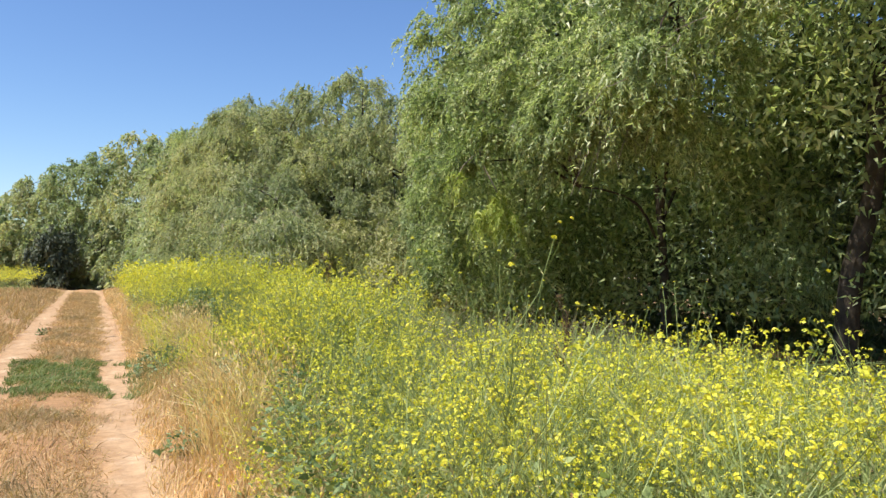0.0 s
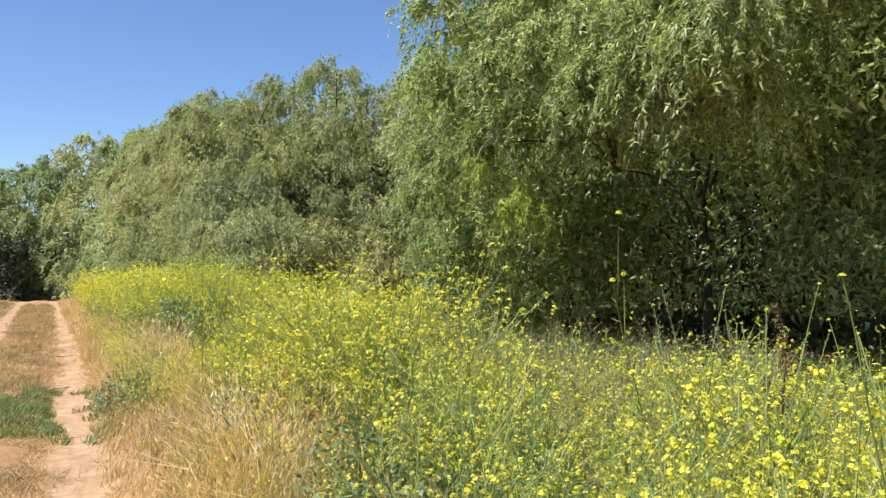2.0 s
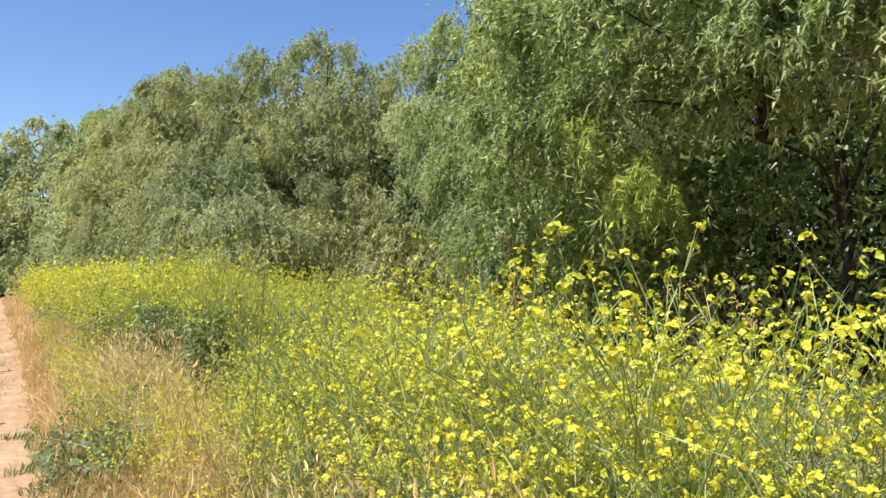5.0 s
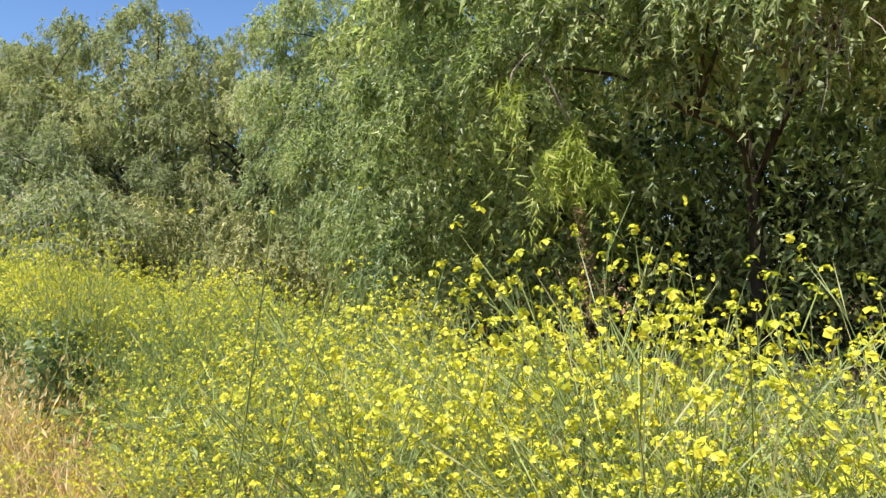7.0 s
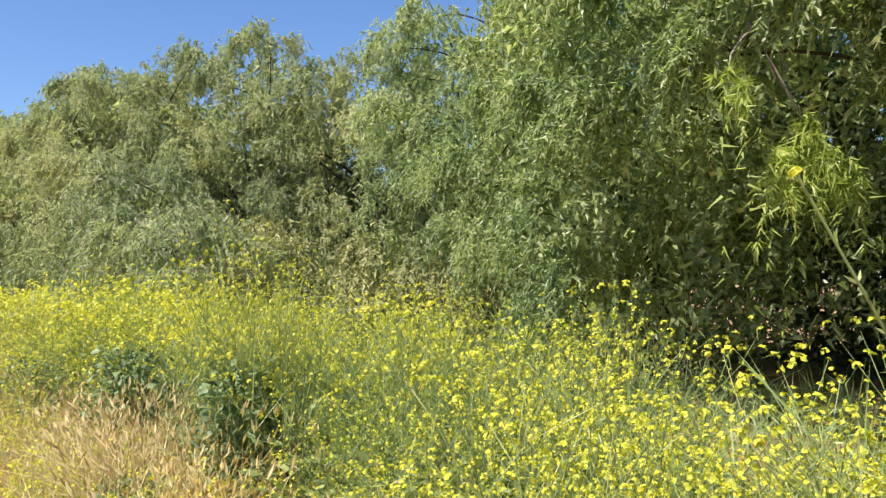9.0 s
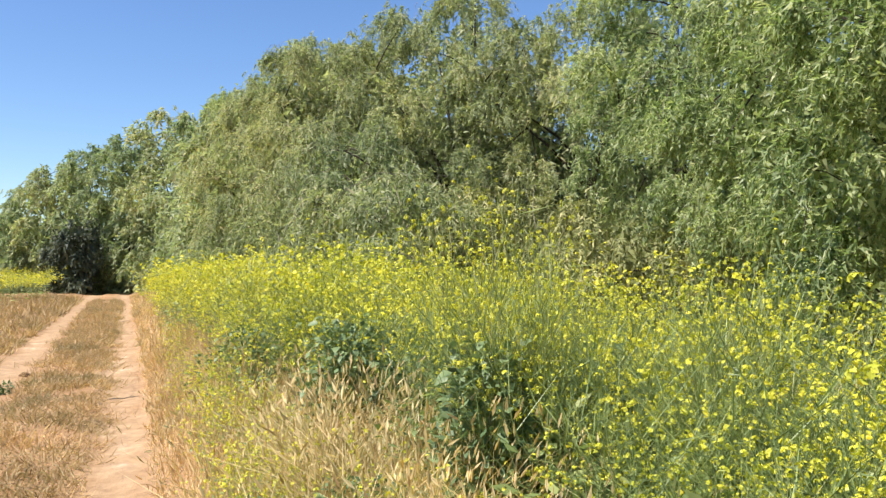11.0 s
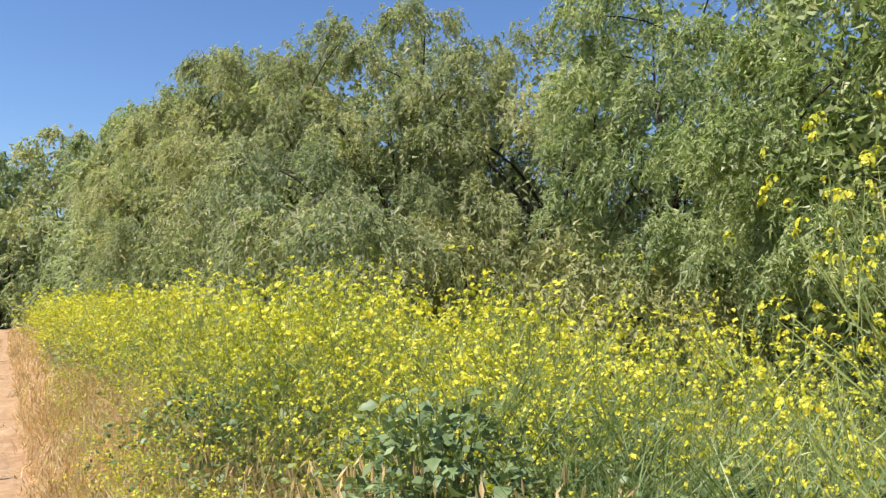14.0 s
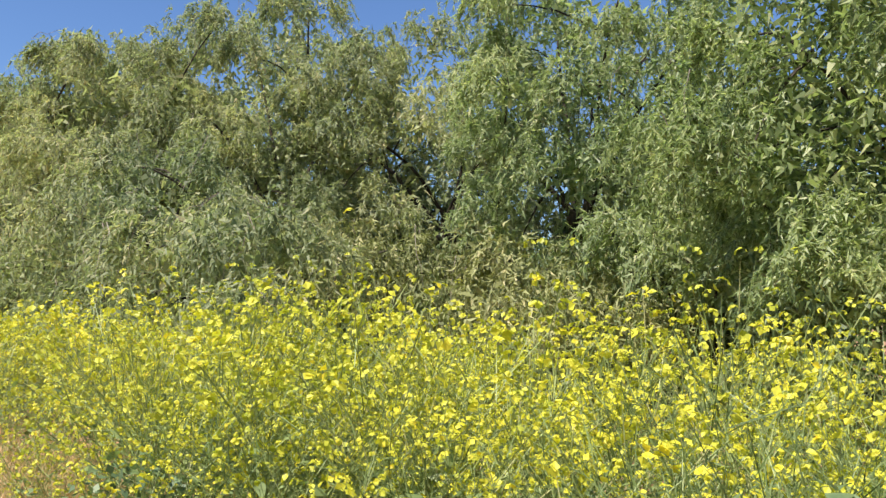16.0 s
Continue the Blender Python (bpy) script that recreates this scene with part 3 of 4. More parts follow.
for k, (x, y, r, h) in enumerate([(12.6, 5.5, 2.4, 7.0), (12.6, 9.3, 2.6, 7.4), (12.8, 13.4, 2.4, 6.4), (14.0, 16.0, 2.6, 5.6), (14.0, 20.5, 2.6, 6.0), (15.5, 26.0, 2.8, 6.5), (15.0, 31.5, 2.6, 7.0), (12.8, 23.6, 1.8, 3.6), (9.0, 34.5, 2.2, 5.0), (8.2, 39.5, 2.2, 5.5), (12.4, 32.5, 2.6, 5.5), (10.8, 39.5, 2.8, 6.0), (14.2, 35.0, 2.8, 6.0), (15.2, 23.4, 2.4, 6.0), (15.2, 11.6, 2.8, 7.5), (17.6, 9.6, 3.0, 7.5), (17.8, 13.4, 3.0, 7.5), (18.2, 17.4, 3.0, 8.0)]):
    tree("tree", "shaded green tree behind the front row", (x, y), (x, y), (r, r + 0.8, h), -0.1, 22, leaf_mat=M_LEAF_SHADED, seed=60 + k, group="trees behind the front row", **BACK)


def hanging_tuft():
    global rng
    rng = np.random.default_rng(71)
    at = np.array([5.95, 11.9, 3.1])
    root = tagged(new("hanging_bough"), "fresh yellow-green leaf tuft on a bent bare branch", "bough")
    root.location = at
    (v, f), twig = sprays_of(np.array([[5.95, 11.85, 2.74], [5.86, 11.85, 2.56], [6.06, 11.78, 2.5], [5.68, 11.92, 2.42], [6.2, 11.72, 2.36], [5.95, 11.8, 2.36]]), np.tile([[-0.3, -0.2, 0.6]], (6, 1)), np.array([0.09, 0.14, 0.15, 0.12, 0.11, 0.16]), 17, 24, 0.3, 0.12, 0.018, 1.35, 0.0)
    (v2, f2), _ = sprays_of(np.array([[5.32, 12.0, 2.95]]), np.array([[-0.3, -0.2, 0.6]]), np.array([0.16]), 16, 20, 0.34, 0.12, 0.02, 1.0, 0.0)
    jv, jf = stack([(v, f), (v2, f2)])
    piece("foliage", mesh_np("foliage", jv - at, jf, M_LEAF_TUFT), root)
    main = np.array([[7.6, 12.0, 3.5], [6.9, 12.05, 3.72], [6.3, 12.1, 3.75], [5.75, 12.15, 3.55], [5.8, 12.0, 3.2], [6.0, 11.9, 2.8]])
    side = np.array([[6.3, 12.1, 3.75], [5.9, 12.1, 3.62], [5.6, 12.1, 3.4], [5.45, 12.1, 3.25], [5.35, 12.05, 3.1], [5.3, 12.0, 3.0]])
    bv, bf = tubes(np.stack([main, side]), np.stack([np.linspace(0.028, 0.009, 6), np.linspace(0.014, 0.005, 6)]), 6)
    piece("branch", mesh_np("branch", bv - at, [bf], M_TWIG, True), root, "bare pale grey branch")


hanging_tuft()


def dead_bough():
    """A bunch of bare twigs that hangs from the edge of the crown."""
    r = np.random.default_rng(73)
    at = np.array([6.9, 9.9, 3.75])
    root = tagged(new("dead_bough"), "bunch of bare brown dead twigs hanging from the crown", "bough")
    root.location = at
    n = 90
    st = at + r.normal(0, 1, (n, 3)) * np.array([0.28, 0.3, 0.2]) + np.array([-0.35, -0.2, 0])
    go = unit(r.normal(0, 0.6, (n, 3)) + np.array([-0.35, -0.2, -0.55]))
    s = np.linspace(0, 1, 6)[None, :, None]
    p = st[:, None] + go[:, None] * s * r.uniform(0.2, 0.6, (n, 1, 1)) + np.array([0, 0, -0.2]) * s ** 2 + np.cumsum(r.normal(0, 0.016, (n, 6, 3)), 1)
    v, f = tubes(p, np.repeat(np.linspace(0.006, 0.0018, 6)[None], n, 0), 3)
    piece("dead_brush", mesh_np("dead_brush", v - at, [f], M_TWIG), root)
    main = np.array([[8.9, 11.4, 3.6], [8.3, 11.0, 4.05], [7.6, 10.4, 4.1], [7.0, 10.0, 3.95], [6.6, 9.7, 3.6]])
    bv, bf = tubes(main[None], np.linspace(0.035, 0.01, 5)[None], 6)
    piece("branch", mesh_np("branch", bv - at, [bf], M_TWIG, True), root)


dead_bough()


# ---- mustard ----
def mustard(seed, branches=11, subs=4, petals=8, leaf_n=16, sides=3, bloom=1.0, share=1.0, pods=6, tips_too=False, low=0.35):
    """One unit plant about 1 m high: stalk tubes, flower heads, leaves."""
    global rng
    rng = np.random.default_rng(seed)
    lean = rng.normal(0, 0.14, 2)
    s = np.linspace(0, 1, 5)
    stem = np.stack([lean[0] * s ** 2, lean[1] * s ** 2, s * 0.86], 1)
    stem[1:-1, :2] += rng.normal(0, 0.034, (3, 2))
    at = rng.uniform(0.2, 0.92, branches)
    foot = np.stack([np.interp(at, s, stem[:, k]) for k in range(3)], 1)
    az = np.arange(branches) * 2.4 + rng.uniform(0, 1, branches)
    open_ = rng.uniform(0.5, 1.7, branches)
    d = unit(np.stack([np.cos(az) * open_, np.sin(az) * open_, np.ones(branches)], 1))
    L = rng.uniform(0.22, 0.55, branches) * (1.15 - at * 0.55)
    t = np.linspace(0, 1, 4)[None, :, None]
    br = foot[:, None] + d[:, None] * L[:, None, None] * t + np.array([0, 0, 0.12]) * (t ** 2) * L[:, None, None] + rng.normal(0, 0.008, (branches, 4, 3)) * t
    n2 = branches * subs
    pick = rng.uniform(0.35, 0.98, n2)
    own = np.repeat(np.arange(branches), subs)
    sf = np.array([[np.interp(p, [0, 1 / 3, 2 / 3, 1], br[o, :, k]) for k in range(3)] for p, o in zip(pick, own)])
    sd = unit(d[own] + rng.normal(0, 0.55, (n2, 3)) + np.array([0, 0, 0.35]))
    sl = rng.uniform(0.05, 0.22, n2)
    t3 = np.linspace(0, 1, 3)[None, :, None]
    sb = sf[:, None] + sd[:, None] * sl[:, None, None] * t3 + np.array([0, 0, 0.04]) * t3 ** 2
    thin = blades(sb[:, 0], sb[:, -1] - sb[:, 0], np.linalg.norm(sb[:, -1] - sb[:, 0], axis=1), 0.003)
    few = 1 if sides > 2 else 3
    np_ = branches * pods
    po = np.repeat(np.arange(branches), pods)
    pf = rng.uniform(0.15, 1.0, (np_, 1))
    pod = blades(br[po, 0] * (1 - pf) + br[po, -1] * pf, d[po] * 0.6 + rng.normal(0, 0.6, (np_, 3)), rng.uniform(0.012, 0.04, np_), 0.0034)
    stalks = stack([tubes(stem[None], np.linspace(0.0024, 0.001, 5)[None], 3), tubes(br[:, ::few], np.repeat(np.linspace(0.0016, 0.0009, 4)[::few][None], branches, 0), 3), thin, pod])
    tips = np.concatenate([stem[-1:], br[:, -1], sb[:, -1]])
    tip_d = np.concatenate([[[0, 0, 1.0]], d, sd])
    if not tips_too:
        pick = rng.random(len(tips)) < share * np.clip((tips[:, 2] - low) / 0.3, 0.1, 1.0)
        tips, tip_d = tips[pick], tip_d[pick]
    nh = len(tips)
    size = bloom * rng.uniform(0.65, 1.25, nh)
    nn = unit(tip_d[:, None] * 0.75 + rng.normal(0, 0.66, (nh, petals, 3)))
    cen = tips[:, None] + nn * (0.0078 * size)[:, None, None]
    a = unit(np.cross(nn, rng.normal(size=nn.shape)))
    b = np.cross(nn, a)
    h = (0.0135 / math.sqrt(petals) * 0.86 * size)[:, None, None] * rng.uniform(0.75, 1.25, (nh, petals, 1))
    hv = np.stack([cen + a * h, cen + b * h * 0.9 + nn * h * 0.25, cen - a * h, cen - b * h * 0.9 + nn * h * 0.25], 2).reshape(-1, 3)
    heads = (hv, [np.arange(len(hv)).reshape(-1, 4)])
    z = rng.uniform(0.05, 0.62, leaf_n)
    la = rng.uniform(0, 6.3, leaf_n)
    lb = np.stack([np.interp(z, stem[:, 2], stem[:, 0]), np.interp(z, stem[:, 2], stem[:, 1]), z], 1) + np.stack([np.cos(la), np.sin(la), 0 * la], 1) * rng.uniform(0, 0.16, (leaf_n, 1))
    lw = unit(np.stack([np.cos(la), np.sin(la), rng.uniform(-0.3, 0.7, leaf_n)], 1))
    ll = rng.uniform(0.06, 0.16, leaf_n) * (1.15 - z)
    lv, lf = blades(lb, lw, ll, ll * 0.42, np.array([0, 0, 1.0]) + rng.normal(0, 0.35, (leaf_n, 3)), 0.5)
    if tips_too:
        return stalks, (lv, [lf]), tips, tip_d
    return stalks, heads, (lv, [lf])


def edge(y):
    """Where the mustard begins beside the track."""
    return np.interp(y, [-3, 2, 4.4, 5.4, 6.5, 7.9, 8.8, 10.4, 11.2, 12, 13.5, 14.6, 15.8, 17, 19, 22, 26, 35, 48], [1.2, 1.1, 0.95, 1.15, 1.42, 1.5, 1.42, 1.42, 1.76, 1.95, 1.95, 1.7, 1.9, 1.55, 1.45, 1.4, 1.25, 1.4, 1.6])


def stand(y):
    """How tall the mustard stands."""
    return np.interp(y, [-3, 4, 5.5, 6.3, 7, 7.9, 8.6, 9.4, 11, 14, 16, 18, 22, 30, 48], [1.05, 1.05, 1.06, 1.16, 1.36, 1.34, 1.16, 1.1, 1.1, 1.18, 1.4, 1.42, 1.46, 1.45, 1.35])


def scatter(n, y0, y1, depth, seed, skew=1.0):
    r = np.random.default_rng(seed)
    y = r.uniform(y0, y1, n)
    inward = r.random(n) ** skew * depth
    x = edge(y) + inward
    h = stand(y) * r.uniform(0.8, 1.07, n) * np.clip(0.62 + inward * 0.75, 0.5, 1.0) * np.clip(1.08 - 0.08 * inward, 0.8, 1.0)
    leave = (y > 12.3) & (y < 14.7) & (inward < 2.3) & (r.random(n) < 0.92)
    leave |= (y > 5.7) & (y < 8.4) & (x > 2.6) & (r.random(n) < 0.95)
    leave |= (y > 3.6) & (y < 6.8) & (inward < 1.1) & (r.random(n) < 0.55)
    leave |= (y > 5.2) & (y < 12.5) & (inward > 1.4) & (r.random(n) < 0.93)
    h = h * np.array([1 + 0.24 * noise.noise((a * 0.8, b * 0.75, 21)) for a, b in zip(x, y)])
    h = np.where(((y > 4.2) & (y < 6.3) & (x > 1.75)) | ((y > 4.2) & (y < 8.8) & (x > 2.5)), h * 0.7, h)
    x, y, h = x[~leave], y[~leave], h[~leave]
    return np.stack([x, y, terrain(x, y)], 1), h, r


VARIANTS = [mustard(100 + k, 12 + k % 4, 5, 10, 26, bloom=1.45, share=0.85) for k in range(8)]
VARIANTS += [mustard(195 + k, 20, 6, 14, 34, bloom=1.15, share=0.95, low=0.55) for k in range(2)]
MESHES = []
for stalks, heads, leaves in VARIANTS:
    MESHES.append((mesh_np("stalk", *stalks, M_STALK), mesh_np("inflorescence", *heads, M_PETAL), mesh_np("foliage", *leaves, M_MLEAF)))
masters = []


def mustard_thing(k, m, label):
    if len(masters) <= k:
        root = tagged(new("mustard_plant"), label, "wild mustard", "mustard plants beside the track")
        for name, me in zip(("stalk", "inflorescence", "foliage"), MESHES[k]):
            piece(name, me, root)
        root.matrix_basis = m
        masters.append(root)
        return root
    ob = copy_thing(masters[k], m)
    ob.scale = m.to_scale()
    return tagged(ob, label)


spots, heights, r = scatter(250, 1.5, 19.5, 1.5, 301, 0.9)
for k, (p, h) in enumerate(zip(spots, heights)):
    tall = "tall" if h > 1.4 else ("low" if h < 1.0 else "branching")
    m = Matrix.LocRotScale(Vector(p), Euler((r.normal(0, 0.14), r.normal(0, 0.14), r.uniform(0, 6.28))), (h * 1.1, h * 1.1, h))
    mustard_thing(k if k < 8 else int(r.integers(0, 8)), m, tall + " wild mustard plant with yellow flower heads")


# one clump stands taller than the rest, and thin wiry stalks rise here and there
for k in range(34):
    x, y, h = r.normal(1.98, 0.09), r.normal(12.54, 0.1), (1.74, 1.68, 1.62, 1.56)[k] if k < 4 else r.uniform(1.2, 1.5)
    if k > 23:
        x, y, h = r.uniform(2.25, 2.95), r.uniform(11.7, 12.7), r.uniform(1.2, 1.42)
    elif k > 7:
        x, y, h = r.uniform(1.95, 2.3), r.uniform(12.4, 12.85) if k < 22 else 12.98, h * 0.9
    m = Matrix.LocRotScale((x, y, float(terrain(x, y))), Euler((r.normal(0, 0.05), r.normal(0, 0.05), r.uniform(0, 6.28))), (h * 0.7, h * 0.7, h * 0.92))
    mustard_thing(8 + k % 2, m, "tall clump of wild mustard with yellow flower heads")


def flower_head(seed):
    """A flat-topped cluster of small four-petalled flowers and buds, about 3 cm across."""
    q = np.random.default_rng(seed)
    n = 22
    nn = unit(np.stack([q.normal(0, 0.75, n), q.normal(0, 0.75, n), np.abs(q.normal(0.7, 0.35, n))], 1))
    cen = nn * np.array([0.0115, 0.0115, 0.0075]) + np.array([0, 0, 0.002])
    a = unit(np.cross(nn, q.normal(size=nn.shape)))
    b = np.cross(nn, a)
    h = q.uniform(0.004, 0.0068, (n, 1))
    v = np.stack([cen + a * h, cen + b * h * 0.9 + nn * h * 0.3, cen - a * h, cen - b * h * 0.9 + nn * h * 0.3], 1).reshape(-1, 3)
    return mesh_np("flower_head", v, [np.arange(4 * n).reshape(n, 4)], M_PETAL)


HEADS = [flower_head(k) for k in range(5)]
WIRY = []
for k in range(6):
    st, lf, tips, ways = mustard(180 + k, 5, 2, 7, 5, tips_too=True, pods=14)
    WIRY.append((mesh_np("stalk", *st, M_STALK), mesh_np("foliage", *lf, M_MLEAF), tips, ways))
for k in range(66):
    y = r.uniform(1.5, 5.5) if k < 14 else (r.uniform(7.2, 9.8) if k < 50 else r.uniform(14.4, 17.0))
    x = edge(y) + (r.uniform(0.1, 0.6 if y < 8 else 1.1) if k < 50 else r.uniform(0.1, 2.2))
    h = r.uniform(1.15, 1.5) if k < 14 else r.uniform(1.08, 1.42)
    root = tagged(new("mustard_plant"), "thin wiry mustard stalk rising above the rest", "wild mustard", "wiry mustard stalks")
    root.matrix_basis = Matrix.LocRotScale((x, y, float(terrain(x, y))), Euler((r.normal(0, 0.22), r.normal(0, 0.22), r.uniform(0, 6.28))), (h, h, h))
    stalk_me, leaf_me, tips, ways = WIRY[k % 6]
    piece("stalk", stalk_me, root)
    piece("foliage", leaf_me, root)
    for i, (p, w) in enumerate(zip(tips, ways)):
        z = 0.52 * r.uniform(0.7, 1.2) * (1.25 if i < 6 else 0.8)
        piece("flower_head", HEADS[i % 5], root).matrix_basis = Matrix.LocRotScale(Vector(p), Vector(w).to_track_quat("Z", "Y"), (z, z, z))


def pod_plant(foot, node, tips, seed, label):
    """Long bare stalks set with small upright pods, a round flower head at each end."""
    q = np.random.default_rng(seed)
    root = tagged(new("mustard_plant"), label, "wild mustard", "podded mustard stalks")
    base = np.array([foot[0], foot[1], float(terrain(*foot))])
    root.location = base
    node = np.asarray(node, float)
    for tip in tips:
        tip = np.asarray(tip, float)
        s = np.linspace(0, 1, 9)
        low = np.array([base, base + (node - base) * 0.55, node])
        high = node + (tip - node) * np.linspace(0, 1, 7)[1:, None]
        p = np.concatenate([low, high])
        bow = q.normal(0, 0.02, 3) * np.linalg.norm(tip - node)
        p = p + bow * np.sin(np.pi * s)[:, None] ** 2 + q.normal(0, 0.0025, (9, 3)) * s[:, None] * (1 - s[:, None])
        n = int(46 * np.linalg.norm(tip - node)) + 4
        at = np.sort(q.uniform(2.2, 7.7, n))
        pf = np.stack([np.interp(at, np.arange(9), p[:, i]) for i in range(3)], 1)
        way = unit(p[-1] - p[2]) + q.normal(0, 0.33, (n, 3))
        pods = blades(pf, way, q.uniform(0.012, 0.022, n), 0.0042, q.normal(size=(n, 3)))
        v, f = stack([tubes((p - base)[None], np.linspace(0.0034, 0.0017, 9)[None], 5), (pods[0] - base, pods[1])])
        stalk = piece("stalk", mesh_np("stalk", v, f, M_STALK, True), root)
        z = 0.6 * q.uniform(0.7, 1.15)
        head = piece("flower_head", HEADS[int(q.integers(0, 5))], stalk)
        head.matrix_basis = Matrix.LocRotScale(Vector(tip - base), Vector(tip - p[-2]).to_track_quat("Z", "Y"), (z, z, z))


pod_plant((1.75, 8.5), (1.6, 8.6, 0.7), [(1.1, 8.85, 1.68)], 1, "single podded mustard stalk leaning over the track")
pod_plant((1.12, 8.98), (1.2, 8.92, 0.65), [(1.46, 8.68, 1.74), (1.13, 8.52, 1.66)], 2, "tall podded mustard stalks with single heads")
r = np.random.default_rng(210)
for k in range(32):
    y = r.uniform(7.3, 10.4) if k < 10 else (r.uniform(3.0, 5.6) if k < 15 else (r.uniform(14.6, 16.6) if k < 22 else r.uniform(4.0, 5.2)))
    x = edge(y) + (r.uniform(0.4, 1.4) if k < 10 else (r.uniform(0.6, 1.8) if k < 22 else r.uniform(1.3, 2.3)))
    g = float(terrain(x, y))
    node = np.array([x + r.normal(0, 0.08), y + r.normal(0, 0.08), g + r.uniform(0.45, 0.75)])
    tips = []
    for j in range(int(r.integers(3, 8))):
        a, lean, long = r.uniform(0, 6.28), r.uniform(0.1, 0.75), r.uniform(0.35, 0.72)
        tips.append(node + unit(np.array([math.cos(a) * lean, math.sin(a) * lean, 1.0])) * long)
    pod_plant((x, y), node, tips, 220 + k, "wild mustard with long podded stalks and round heads")


def mass(name, label, spots, heights, r, kinds, wide=1.05, stem_mat=None):
    """A stand of plants too many to count, as one thing with its stalks, flowers and leaves."""
    root = tagged(new(name), label, "wild mustard", kind="stuff")
    sorts = r.integers(0, len(kinds), len(spots))
    for part_name, slot, mat in (("stalk", 0, stem_mat or M_STALK), ("inflorescence", 1, M_PETAL), ("foliage", 2, M_MLEAF)):
        got = []
        for k, kind in enumerate(kinds):
            sel = sorts == k
            if sel.any() and len(kind[slot][0]):
                spin = np.random.default_rng(k + 5).uniform(0, 6.28, sel.sum())
                size = heights[sel][:, None] * np.array([[wide, wide, 1.0]])
                got.append(placed(kind[slot][0], kind[slot][1], spots[sel], spin, size))
        v, f = stack(got)
        ob = piece(part_name, mesh_np(part_name, v, f, mat), root)
        ob["kind"] = "stuff"
    return root


DENSE = [mustard(120 + k, 13, 5, 5, 24, 2, bloom=1.45, share=0.85, pods=2) for k in range(6)]
spots, heights, r = scatter(175, -0.5, 8, 5.2, 312, 0.8)
mass("mustard_thicket", "wild mustard spreading towards the shaded trees", spots, heights * np.where(spots[:, 0] > 2.6, 0.72, 0.95), r, DENSE)
FULL = [mustard(130 + k, 15, 6, 5, 20, 2, bloom=1.25, share=0.95, pods=2) for k in range(3)]
spots, heights, r = scatter(44, 6.5, 8.5, 0.8, 318)
mass("mustard_thicket", "full yellow stand of wild mustard", spots, heights * 0.97, r, FULL)
r = np.random.default_rng(319)
lx, ly = r.uniform(1.6, 4.3, 120), r.uniform(3.0, 6.4, 120)
mass("mustard_thicket", "low bright yellow wild mustard before the trees", np.stack([lx, ly, terrain(lx, ly)], 1), r.uniform(0.72, 0.95, 120) * np.clip(1.1 - 0.06 * (lx - 1.6), 0.8, 1), r, FULL)
LEAFY = [mustard(150 + k, 11, 4, 4, 85, 2, bloom=1.05, share=0.35, pods=6, low=0.55) for k in range(3)]
r = np.random.default_rng(313)
gx, gy = r.uniform(1.75, 3.8, 225), np.concatenate([r.uniform(10.8, 14.8, 180), r.uniform(3.4, 6.8, 45)])
gx = np.where(gy < 8, edge(gy) + 0.05 + 0.7 * (gx - 1.75), np.maximum(gx, edge(gy) + 0.05))
mass("mustard_greens", "leafy green mustard with few flowers", np.stack([gx, gy, terrain(gx, gy)], 1), r.uniform(0.8, 1.25, 225) * np.where(gy < 8, 0.85, 1.0), r, LEAFY, stem_mat=M_MLEAF)
spots, heights, r = scatter(80, 8.6, 11.6, 1.2, 314)
mass("mustard_thicket", "low dense wild mustard beside the dry grass", spots, heights * 0.9, r, DENSE)
mass("mustard_thicket", "dense thicket of flowering wild mustard", *scatter(300, -1.0, 20, 3.2, 302), DENSE)
LIGHT = [mustard(140 + k, 11, 5, 3, 11, 2, bloom=1.8, share=0.85, pods=1) for k in range(4)]
spots, heights, r = scatter(340, 14, 30, 3.0, 303)
mass("mustard_field", "dense band of yellow wild mustard in flower", spots, heights, r, LIGHT)
DISTANT = [mustard(160 + k, 8, 5, 2, 8, 2, bloom=2.2, share=0.85, pods=0) for k in range(3)]
spots, heights, r = scatter(260, 28, 50, 2.6, 304)
mass("mustard_field", "far band of yellow wild mustard in flower", spots, heights, r, DISTANT, 1.5)
r = np.random.default_rng(305)
fx, fy = r.uniform(-16, -3.0, 260), r.uniform(46, 62, 260)
fx = np.minimum(fx, -3.0 - (fy - 46) * 0.06)
spots = np.stack([fx, fy, terrain(fx, fy)], 1)
mass("mustard_field", "distant yellow mustard field across the track", spots, r.uniform(1.05, 1.4, 260), r, DISTANT, 1.7)

# low seedlings in the dry verge
SMALL = [mustard(170 + k, 6, 3, 3, 8, 2, bloom=1.9, pods=2) for k in range(4)]
r = np.random.default_rng(306)
sy = np.concatenate([r.uniform(3, 12, 80), r.uniform(12, 24, 104)])
sx = r.uniform(0.78, 1.0, 184) + (edge(sy) - 0.9) * r.uniform(0, 1, 184)
sy = np.concatenate([sy, r.uniform(10.6, 14.2, 130), r.uniform(13.5, 18.0, 110)])
sx = np.concatenate([sx, r.uniform(0.9, 1.6, 130), r.uniform(0.9, 1.5, 110)])
spots = np.stack([sx, sy, terrain(sx, sy)], 1)
mass("mustard_seedlings", "small flowering mustard among dry grass", spots, r.uniform(0.28, 0.6, 424), r, SMALL)


